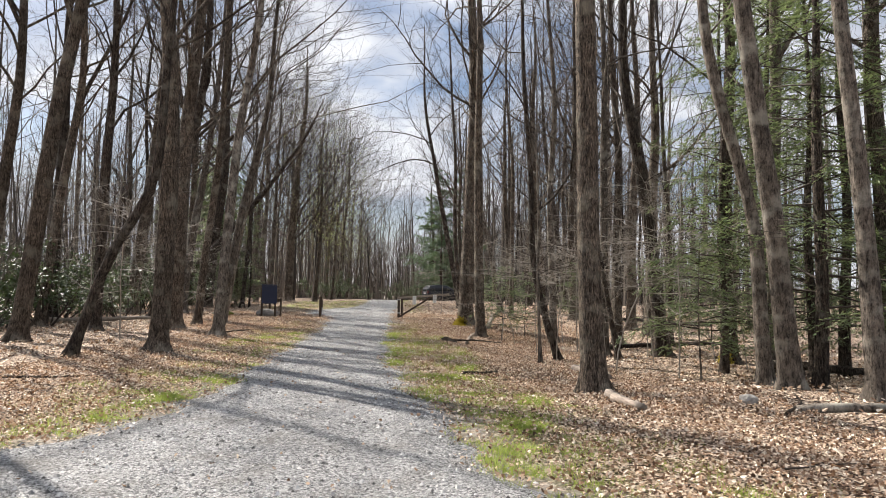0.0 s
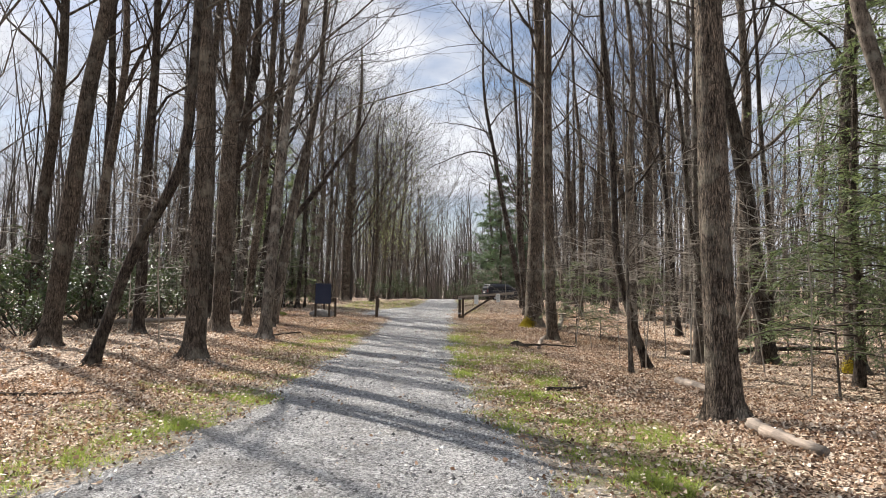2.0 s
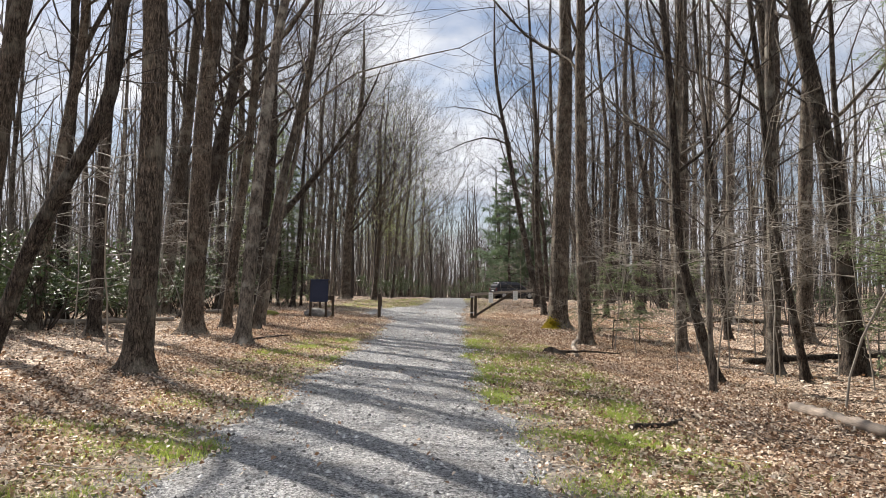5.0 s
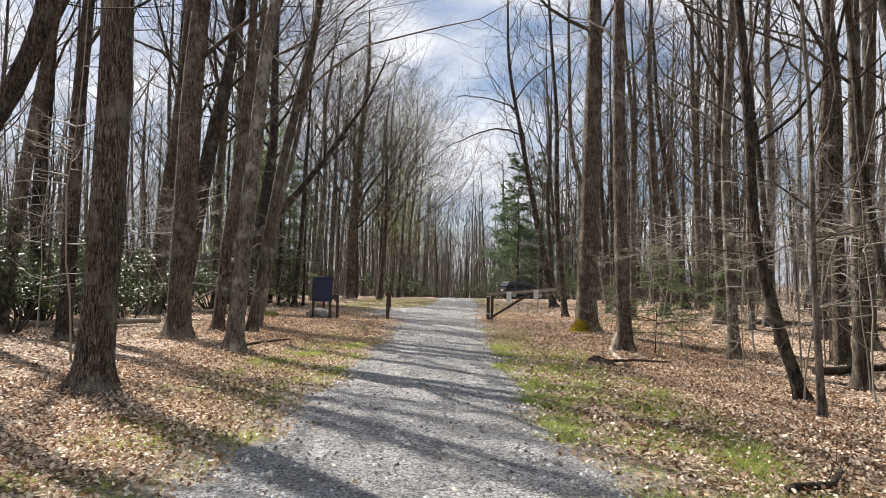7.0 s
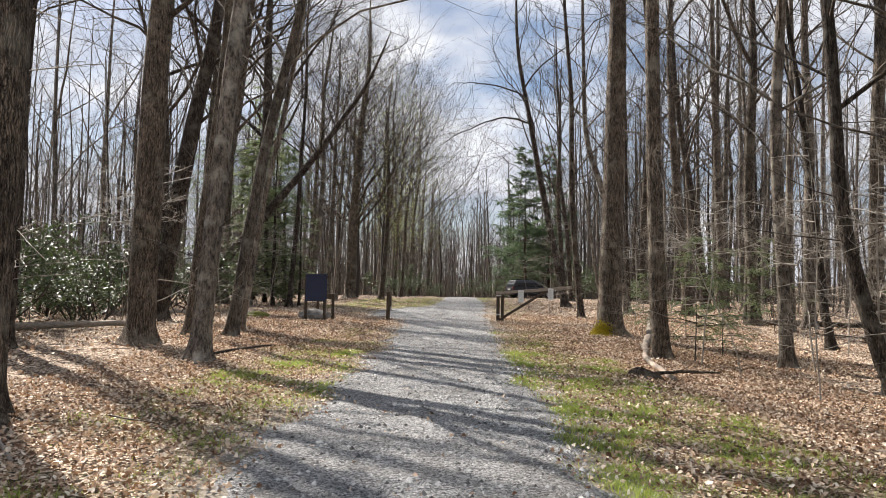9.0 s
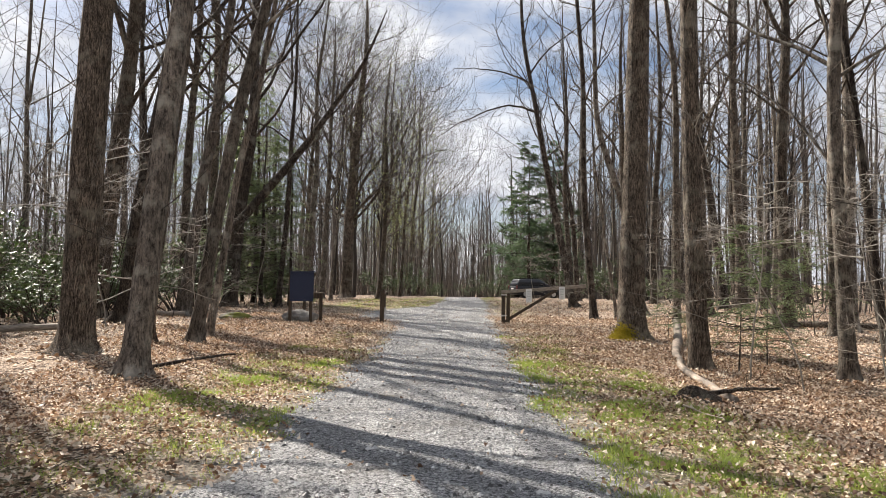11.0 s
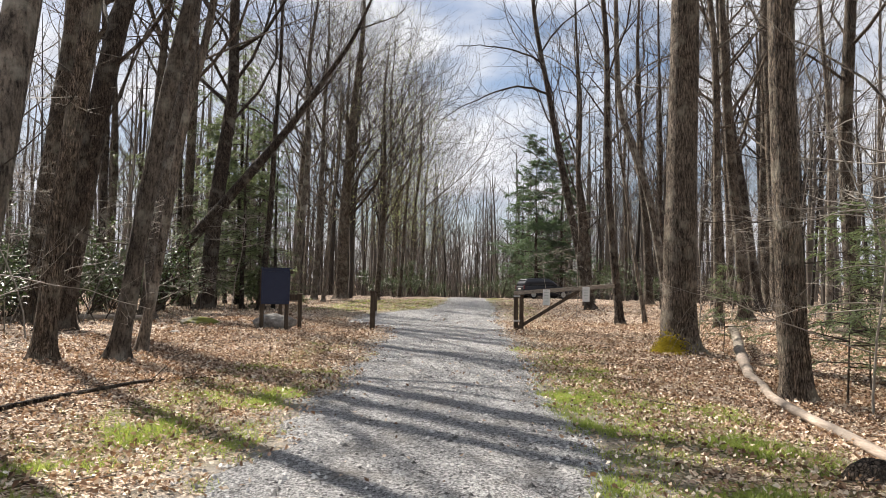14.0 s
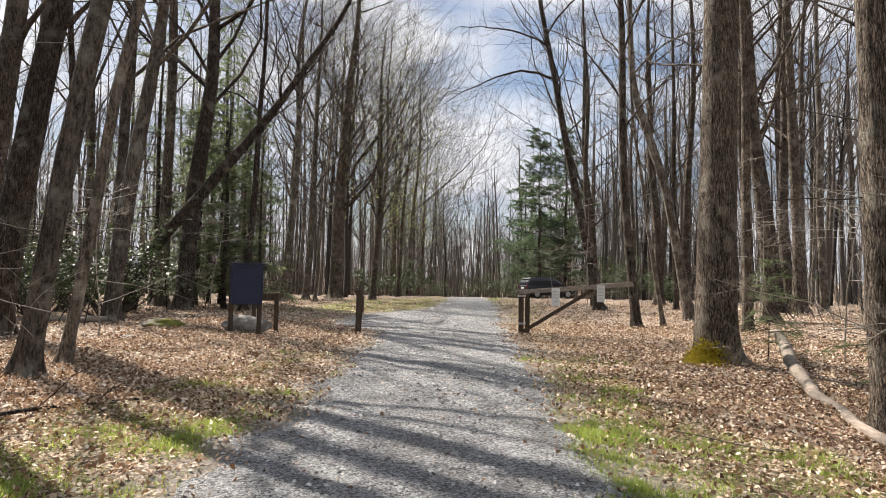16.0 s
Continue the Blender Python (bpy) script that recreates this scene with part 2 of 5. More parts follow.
M_WHITE = s.colour(s.mix(s.noise(9.0, 4), (0.62, 0.63, 0.62), (0.80, 0.81, 0.80)))
s = Nodes("faded_print", 0.6, 0.3)
M_PRINT = s.colour(s.mix(s.noise(20.0, 3), (0.36, 0.41, 0.39), (0.50, 0.53, 0.50)))
s = Nodes("galvanised_steel", 0.4, 0.5)
s.bsdf.inputs["Metallic"].default_value = 0.9
M_STEEL = s.colour(s.mix(s.noise(12.0, 4), (0.30, 0.31, 0.32), (0.5, 0.5, 0.5)))
s = Nodes("dark_car_paint", 0.4, 0.35)
s.bsdf.inputs["Coat Weight"].default_value = 0.3
M_CAR = s.colour(s.mix(s.noise(3.0, 3), (0.012, 0.014, 0.022), (0.02, 0.022, 0.032)))
M_GLASS = Nodes("tinted_glass", 0.12, 0.45).colour((0.012, 0.014, 0.016))
M_RUBBER = Nodes("rubber", 0.85, 0.3).colour((0.02, 0.02, 0.02))
s = Nodes("alloy", 0.35, 0.5)
s.bsdf.inputs["Metallic"].default_value = 0.9
M_ALLOY = s.colour((0.45, 0.46, 0.48))
M_REDLENS = Nodes("red_lens", 0.3, 0.5).colour((0.10, 0.008, 0.010))
M_CLEARLENS = Nodes("clear_lens", 0.15, 0.6).colour((0.6, 0.6, 0.6))


# ---- building helpers ----
def empty(name, m):
    ob = new(name)
    ob.empty_display_size = 0.2
    ob.matrix_world = m
    return ob


def part(name, data, material, parent=None, label=""):
    """Links a bmesh or a mesh as one mesh object."""
    if isinstance(data, bmesh.types.BMesh):
        me = bpy.data.meshes.new(name)
        data.to_mesh(me)
        data.free()
    else:
        me = data
    if material and not me.materials:
        me.materials.append(material)
    ob = new(name, me)
    ob.parent = parent
    if label:
        ob["label"] = label
    return ob


def quick_mesh(name, verts, faces, smooth=True):
    """A mesh from an array of places and an array of quads or triangles."""
    me = bpy.data.meshes.new(name)
    verts = np.asarray(verts, dtype=np.float32)
    faces = np.asarray(faces, dtype=np.int32)
    k = faces.shape[1]
    me.vertices.add(len(verts))
    me.vertices.foreach_set("co", verts.ravel())
    me.loops.add(faces.size)
    me.loops.foreach_set("vertex_index", faces.ravel())
    me.polygons.add(len(faces))
    me.polygons.foreach_set("loop_start", np.arange(0, faces.size, k, dtype=np.int32))
    me.polygons.foreach_set("use_smooth", np.full(len(faces), smooth))
    me.update(calc_edges=True)
    return me


class Tubes:
    """Gathers tapering tubes into one mesh of quads."""

    def __init__(self):
        self.v, self.f, self.n = [], [], 0

    def add(self, pts, radii, sides, lumps=None):
        pts = np.asarray(pts, dtype=float)
        tan = np.gradient(pts, axis=0)
        tan /= np.linalg.norm(tan, axis=1)[:, None] + 1e-9
        main = pts[-1] - pts[0]
        ref = np.array((1.0, 0, 0)) if abs(main[0]) < 0.6 * np.linalg.norm(main) else np.array((0, 0, 1.0)) if abs(main[2]) < 0.8 * np.linalg.norm(main) else np.array((0, 1.0, 0))
        u = np.cross(tan, ref)
        u /= np.linalg.norm(u, axis=1)[:, None] + 1e-9
        w = np.cross(tan, u)
        ang = np.arange(sides) * 2 * math.pi / sides
        r = np.asarray(radii, dtype=float)[:, None] * np.ones(sides)
        if lumps is not None:
            r = r * lumps
        ring = pts[:, None, :] + r[..., None] * (np.cos(ang)[None, :, None] * u[:, None, :] + np.sin(ang)[None, :, None] * w[:, None, :])
        k = len(pts)
        i = np.arange(k - 1)[:, None] * sides
        j = np.arange(sides)[None, :]
        j2 = (j + 1) % sides
        quads = np.stack([i + j, i + j2, i + sides + j2, i + sides + j], axis=-1).reshape(-1, 4) + self.n
        self.v.append(ring.reshape(-1, 3))
        self.f.append(quads)
        self.n += k * sides

    def mesh(self, name):
        return quick_mesh(name, np.concatenate(self.v), np.concatenate(self.f))


def box(bm, x0, x1, y0, y1, z0, z1, m=None, bevel=0.0):
    made = bmesh.ops.create_cube(bm, size=1.0)["verts"]
    bmesh.ops.scale(bm, vec=(x1 - x0, y1 - y0, z1 - z0), verts=made)
    bmesh.ops.translate(bm, vec=((x0 + x1) / 2, (y0 + y1) / 2, (z0 + z1) / 2), verts=made)
    if bevel:
        edges = list({e for v in made for e in v.link_edges})
        bmesh.ops.bevel(bm, geom=edges, offset=bevel, segments=2, affect="EDGES", profile=0.6)
    if m is not None:
        bm.transform(m)
    return bm


def beam(a, b, wide, deep, bevel=0.008):
    """A squared timber from a to b."""
    a, b = Vector(a), Vector(b)
    bm = bmesh.new()
    box(bm, -wide / 2, wide / 2, -deep / 2, deep / 2, 0, (b - a).length, None, bevel)
    bm.transform(Matrix.Translation(a) @ (b - a).to_track_quat("Z", "Y").to_matrix().to_4x4())
    return bm


# ---- the lie of the land ----
PROFILE_Y = (-60, 0, 24, 37, 50, 70, 84, 100, 140, 240, 900)
PROFILE_Z = (-0.12, -0.12, -0.15, 0.10, 0.38, 0.63, 0.56, 0.25, -0.6, -1.6, -3.0)


def road_edges(y):
    y = np.asarray(y, dtype=float)
    left = np.interp(y, (-20, 3, 6, 9.5, 30, 36.5, 40, 45, 50, 60, 120), (-6.6, -5.8, -4.2, -2.85, -2.95, -3.1, -5.0, -4.6, -2.5, -2.1, -2.0))
    right = np.interp(y, (-20, 3, 6, 10, 15, 24, 40, 51, 60, 120), (3.2, 1.9, 1.2, 0.65, 0.12, 0.15, 0.22, 0.7, 0.85, 0.9))
    wob = 0.12 * np.sin(y * 1.7) + 0.09 * np.sin(y * 4.1 + 1) + 0.05 * np.sin(y * 9.3)
    return left + wob, right + 0.10 * np.sin(y * 1.3 + 2) + 0.06 * np.sin(y * 3.7) + 0.04 * np.sin(y * 8.1)


def land(x, y):
    """The ground's height."""
    x, y = np.asarray(x, dtype=float), np.asarray(y, dtype=float)
    base = np.interp(y, PROFILE_Y, PROFILE_Z)
    base = (base + np.interp(y - 3, PROFILE_Y, PROFILE_Z) + np.interp(y + 3, PROFILE_Y, PROFILE_Z)) / 3
    left, right = road_edges(y)
    away = np.clip(np.maximum(left - x, x - right) / 2.0, 0, 1)
    bumps = 0.035 * np.sin(x * 1.1 + 0.6 * y) + 0.03 * np.sin(0.9 * y - 0.5 * x + 1) + 0.02 * np.sin(2.9 * x + 1.3 * y) + 0.015 * np.sin(3.7 * y - 2.1 * x)
    base = base - 0.36 * np.clip((x - 1.8) / 3.2, 0, 1) * np.interp(y, (11, 17, 26, 33), (0, 1, 1, 0))
    base = base + 0.12 * np.clip((-4.5 - x) / 2.5, 0, 1) * np.interp(y, (8, 13, 30, 38), (0, 1, 1, 0))
    far = np.hypot(x + 1, y - 40)
    hills = np.clip(far - 125, 0, 240) * 0.03 + np.clip(np.abs(x) - 28, 0, 60) * 0.02 * np.clip((y - 20) / 40, 0, 1)
    return base + away * bumps + hills


def ground_z(x, y):
    return float(land(x, y))


def verge(x, y):
    """How grassy the ground is, 0 to 1."""
    x, y = np.asarray(x, dtype=float), np.asarray(y, dtype=float)
    left, right = road_edges(y)
    a = x - right
    b = left - x
    on_right = np.clip((a + 0.3) / 0.4, 0, 1) * np.clip((2.45 - a) / 1.25, 0, 1) * np.interp(y, (0, 5, 15, 18, 25, 27, 31, 34, 60, 75, 90), (0.5, 1, 1, 1.7, 1.7, 0.9, 0.4, 0.5, 0.8, 0.8, 0.3))
    on_left = np.clip((b + 0.2) / 0.4, 0, 1) * 0.85 * np.clip((2.3 - b) / 0.9, 0, 1) * np.interp(y, (0, 7, 9, 13, 17, 21, 26, 30, 45, 50, 64, 80), (0.2, 0.6, 1, 0.9, 0.4, 1.3, 1.3, 0.3, 0.5, 1, 1, 0.2))
    lawn = np.clip((y - 44) / 3, 0, 1) * np.clip((66 - y) / 4, 0, 1) * np.clip((x + 8.5) / 1.0, 0, 1) * np.clip((left - x + 0.2) / 0.4, 0, 1)
    clump = 0.62 + 0.40 * np.sin(x * 1.9 + 1.1 * y) * np.sin(1.3 * y - 0.7 * x + 2) + 0.22 * np.sin(3.7 * x - 2.1 * y + 0.6) * np.sin(2.9 * y + 1.6 * x)
    return np.clip(np.maximum(np.maximum(on_right, on_left) * clump * 1.25, lawn), 0, 1)


def stretched(lo, hi, fine_lo, fine_hi, step, grow):
    mid = list(np.arange(fine_lo, fine_hi, step))
    out, d, up = fine_hi, step, []
    while out < hi:
        up.append(out)
        d *= grow
        out += d
    up.append(hi)
    out, d, down = fine_lo, step, []
    while out > lo:
        d *= grow
        out -= d
        down.append(max(out, lo))
    return np.array(sorted(set(down)) + mid + up)


def build_ground():
    xs = stretched(-900, 900, -9, 9, 0.25, 1.16)
    ys = stretched(-400, 1500, -1, 50, 0.3, 1.13)
    gx, gy = np.meshgrid(xs, ys)
    gz = land(gx, gy)
    left, right = road_edges(gy)
    inside = np.clip(np.minimum(gx - left, right - gx) / 0.25, 0, 1)
    gz = gz - 0.035 * inside * (gy < 92) * (gy > -19)
    nx, ny = len(xs), len(ys)
    i = (np.arange(ny - 1)[:, None] * nx + np.arange(nx - 1)[None, :]).ravel()
    faces = np.stack([i, i + 1, i + nx + 1, i + nx], axis=1)
    me = quick_mesh("ground", np.stack([gx.ravel(), gy.ravel(), gz.ravel()], axis=1), faces)
    me.attributes.new("grass", "FLOAT", "POINT").data.foreach_set("value", verge(gx, gy).ravel().astype(np.float32))
    off = np.maximum(left - gx, gx - right)
    me.attributes.new("grit", "FLOAT", "POINT").data.foreach_set("value", np.clip(1 - off / 0.8, 0, 1).ravel().astype(np.float32))
    tagged(part("ground", me, M_FLOOR), "woodland floor of brown fallen leaves with grassy road verges", "ground", kind="structure")


def build_road():
    ys = np.concatenate([np.arange(-19, 60, 0.22), np.arange(60, 93, 0.5)])
    u = np.linspace(0, 1, 41)
    left, right = road_edges(ys)
    gx = left[:, None] + (right - left)[:, None] * u[None, :]
    gy = np.repeat(ys[:, None], len(u), axis=1)
    crown = 0.022 - 0.045 * np.abs(2 * u - 1) ** 8
    ruts = -0.014 * (np.exp(-((u - 0.27) / 0.09) ** 2) + np.exp(-((u - 0.75) / 0.09) ** 2))
    gz = land(gx, gy) + (crown + ruts)[None, :] + 0.006 * np.sin(gx * 5 + gy * 2.2) * np.sin(gy * 3.1 - gx)
    nx, ny = len(u), len(ys)
    i = (np.arange(ny - 1)[:, None] * nx + np.arange(nx - 1)[None, :]).ravel()
    me = quick_mesh("road", np.stack([gx.ravel(), gy.ravel(), gz.ravel()], axis=1), np.stack([i, i + 1, i + nx + 1, i + nx], axis=1))
    tagged(part("road", me, M_GRAVEL), "pale grey crushed-stone gravel lane with worn wheel tracks", "road", kind="structure")


build_ground()
build_road()


# ---- bare trees ----
def wobble(rng, n, size):
    k = np.linspace(0, 1, n)
    out = np.zeros((n, 3))
    for f in (1, 2, 3.5):
        out += size / f * np.sin(k[:, None] * f * 5 + rng.uniform(0, 6.3, 3)[None, :])
    return out - out[0]


def limb_path(rng, start, way, length, n, rise, shake):
    """A limb that leaves along way and bends upwards."""
    way = np.asarray(way, dtype=float) / np.linalg.norm(way)
    step = length / (n - 1)
    pts = [np.asarray(start, dtype=float)]
    for _ in range(n - 1):
        way = way + np.array((0, 0, rise)) / (n - 1) + rng.normal(0, shake, 3)
        way /= np.linalg.norm(way)
        pts.append(pts[-1] + way * step)
    return np.array(pts)


def grow(tubes, rng, path, r0, level, plan):
    """Side shoots of a limb, level by level. plan: (count, length share, sides, points) for each level."""
    if level >= len(plan):
        return
    count, share, sides, points = plan[level]
    total = np.linalg.norm(np.diff(path, axis=0), axis=1).sum()
    for n in range(count):
        at = (0.2 + 0.8 * (n + rng.uniform(0, 1)) / count) * (len(path) - 1)
        i = min(int(at), len(path) - 2)
        p = path[i] + (path[i + 1] - path[i]) * (at - i)
        along = path[i + 1] - path[i]
        along = along / np.linalg.norm(along)
        side = rng.normal(0, 1, 3)
        side -= along * side.dot(along)
        side /= np.linalg.norm(side)
        length = total * share * rng.uniform(0.55, 1.25) * (1.2 - 0.55 * at / (len(path) - 1))
        way = along * rng.uniform(0.5, 1.1) + side * rng.uniform(0.6, 1.1)
        shoot = limb_path(rng, p, way, length, points, 0.3, 0.22)
        r = max(r0 * 0.28, 0.0032)
        tubes.add(shoot, np.linspace(r, max(r * 0.3, 0.0018), points), sides)
        grow(tubes, rng, shoot, r, level + 1, plan)


def tree_meshes(seed, tall, radius, spine, crown_from, limbs, plan, extra=(), dead=0, rings=44, sides=16, limb_sides=6, forked=0.5, spread=1.0):
    """Trunk, limb and twig meshes of a bare tree that stands at the origin. spine: (height, dx, dy) of its bends."""
    rng = np.random.default_rng(seed)
    hs = np.concatenate([[-0.25, 0, 0.06, 0.14, 0.26, 0.42, 0.65], np.linspace(0.95, tall, rings - 7)])
    sp = np.array([(0, 0, 0), *spine], dtype=float)
    if sp[-1, 0] < tall:
        slope = (sp[-1, 1:] - sp[-2, 1:]) / max(sp[-1, 0] - sp[-2, 0], 0.1) if len(sp) > 1 else np.zeros(2)
        sp = np.vstack([sp, [tall, *(sp[-1, 1:] + slope * 0.6 * (tall - sp[-1, 0]))]])
    px, py = np.interp(hs, sp[:, 0], sp[:, 1]), np.interp(hs, sp[:, 0], sp[:, 2])
    for _ in range(2):
        px[7:-1] = (px[6:-2] + px[7:-1] + px[8:]) / 3
        py[7:-1] = (py[6:-2] + py[7:-1] + py[8:]) / 3
    sway = wobble(rng, len(hs), 0.012 * tall * 0.4)
    fade = np.clip(hs / 6, 0, 1.6)
    pts = np.stack([px + sway[:, 0] * fade, py + sway[:, 1] * fade, hs], axis=1)
    r = radius * (1 - np.clip(hs, 0, None) / tall * 0.97) ** 0.72 + radius * 0.62 * np.exp(-np.clip(hs, 0, None) / 0.19)
    ang = np.arange(sides) * 2 * math.pi / sides
    lobes = rng.integers(4, 6)
    ph = rng.uniform(0, 6.3)
    root = 0.30 * np.exp(-np.clip(hs, 0, None) / 0.24)[:, None] * np.cos(lobes * ang + ph)[None, :]
    lumps = 1 + root + rng.normal(0, 0.022, (len(hs), sides)) + 0.04 * np.sin(2 * ang[None, :] + hs[:, None] * 0.7)
    trunk = Tubes()
    trunk.add(pts, r, sides, lumps)
    boughs, twigs = [], Tubes()

    def at(h):
        return np.array([np.interp(h, hs, pts[:, k]) for k in range(3)]), float(np.interp(h, hs, r))

    def bough(path, radii, n_sides):
        t = Tubes()
        t.add(path, radii, n_sides)
        boughs.append(t.mesh("limb"))

    if rng.random() < forked and tall > 14:
        h = rng.uniform(0.35, 0.55) * tall
        p, rt = at(h)
        w = rng.uniform(0, 6.3)
        lead = limb_path(rng, p, (math.cos(w), math.sin(w), 2.2), (tall - h) * 0.85, 12, 0.9, 0.07)
        rl = rt * 0.62
        bough(lead, np.linspace(rl, rl * 0.12, 12), limb_sides + 2)
        for n in range(5):
            k = int(rng.integers(3, 11))
            w = rng.uniform(0, 6.3)
            path = limb_path(rng, lead[k], (math.cos(w), math.sin(w), rng.uniform(0.8, 1.6)), (tall - h) * rng.uniform(0.18, 0.36), 7, 0.5, 0.12)
            bough(path, np.linspace(rl * 0.28, 0.007, 7), limb_sides - 1)
            grow(twigs, rng, path, rl * 0.28, 0, plan)
    for n in range(limbs):
        h = crown_from + (tall * 0.97 - crown_from) * ((n + rng.uniform(0, 0.9)) / limbs) ** 1.1
        p, rt = at(h)
        turn = n * 2.4 + rng.uniform(-0.6, 0.6)
        lift = rng.uniform(0.6, 1.7) / spread
        length = ((tall - h) * rng.uniform(0.36, 0.66) + 0.9) * spread
        way = np.array((math.cos(turn), math.sin(turn), lift))
        rl = min(rt * rng.uniform(0.22, 0.42), 0.016 + 0.0085 * length)
        bends = 8 if limb_sides > 4 else 5
        path = limb_path(rng, p, way, length, bends, 0.45, 0.19)
        bough(path, np.linspace(rl, max(rl * 0.16, 0.006), bends), limb_sides)
        grow(twigs, rng, path, rl, 0, plan)
    for h, steps, rl in extra:
        p, rt = at(h)
        path = np.array([p] + [p + np.array(q) for q in steps])
        fine = np.array([[np.interp(k, np.arange(len(path)), path[:, c]) for c in range(3)] for k in np.linspace(0, len(path) - 1, 14)])
        fine[1:-1] = (fine[:-2] + fine[1:-1] + fine[2:]) / 3 + rng.normal(0, 0.04, (12, 3))
        bough(fine, np.linspace(rl, rl * 0.2, 14), 7)
        grow(twigs, rng, fine, rl * 0.7, 0, ((12, 0.28, 4, 5), (5, 0.5, 3, 4)))
    for _ in range(dead):
        p, rt = at(rng.uniform(1.2, crown_from + 1))
        turn = rng.uniform(0, 6.3)
        path = limb_path(rng, p, (math.cos(turn), math.sin(turn), rng.uniform(-0.1, 0.5)), rng.uniform(0.5, 1.9), 5, 0.1, 0.15)
        twigs.add(path, np.linspace(0.010, 0.004, 5), 4)
        grow(twigs, rng, path, 0.009, 0, ((4, 0.45, 3, 3),))
    return trunk.mesh("trunk"), boughs, twigs.mesh("twigs")


def plant(tree, trunk, boughs, twigs, bark):
    part("trunk", trunk, bark, tree)
    for me in boughs:
        part("limb", me, bark, tree)
    tagged(part("twig_spray", twigs, M_TWIG, tree), kind="stuff")


def joined(meshes, name):
    """One mesh out of several of quads."""
    vs, fs, n = [], [], 0
    for me in meshes:
        v = np.empty(len(me.vertices) * 3, dtype=np.float32)
        me.vertices.foreach_get("co", v)
        f = np.empty(len(me.loops), dtype=np.int32)
        me.loops.foreach_get("vertex_index", f)
        vs.append(v.reshape(-1, 3))
        fs.append(f.reshape(-1, 4) + n)
        n += len(me.vertices)
    return quick_mesh(name, np.concatenate(vs), np.concatenate(fs))


FULL = ((7, 0.46, 3, 5), (6, 0.5, 3, 2))
CANOPY = ((9, 0.5, 3, 4), (7, 0.5, 3, 2))
LEAN_PLAN = ((5, 0.48, 3, 3), (4, 0.55, 3, 2))


def bare_tree(seed, x, y, diameter, tall, spine, crown_from=6.0, limbs=16, bark=None, extra=(), dead=6, label="", plan=FULL, spread=1.0):
    trunk, boughs, twigs = tree_meshes(seed, tall, diameter / 2 / 0.93, spine, crown_from, limbs, plan, extra, dead, forked=0.25 if len(spine) == 1 else 0.0, spread=spread)
    tree = empty("tree", pose(x, y, ground_z(x, y) - 0.02))
    plant(tree, trunk, boughs, twigs, bark or M_BARK)
    text = label or ("stout bare tree with grey-brown furrowed bark among fallen leaves" if diameter > 0.42 else "slender bare tree with grey-brown bark among fallen leaves" if diameter > 0.2 else "thin bare young tree rising from leaf litter")
    return tagged(tree, text, "tree", "bare woodland trees")


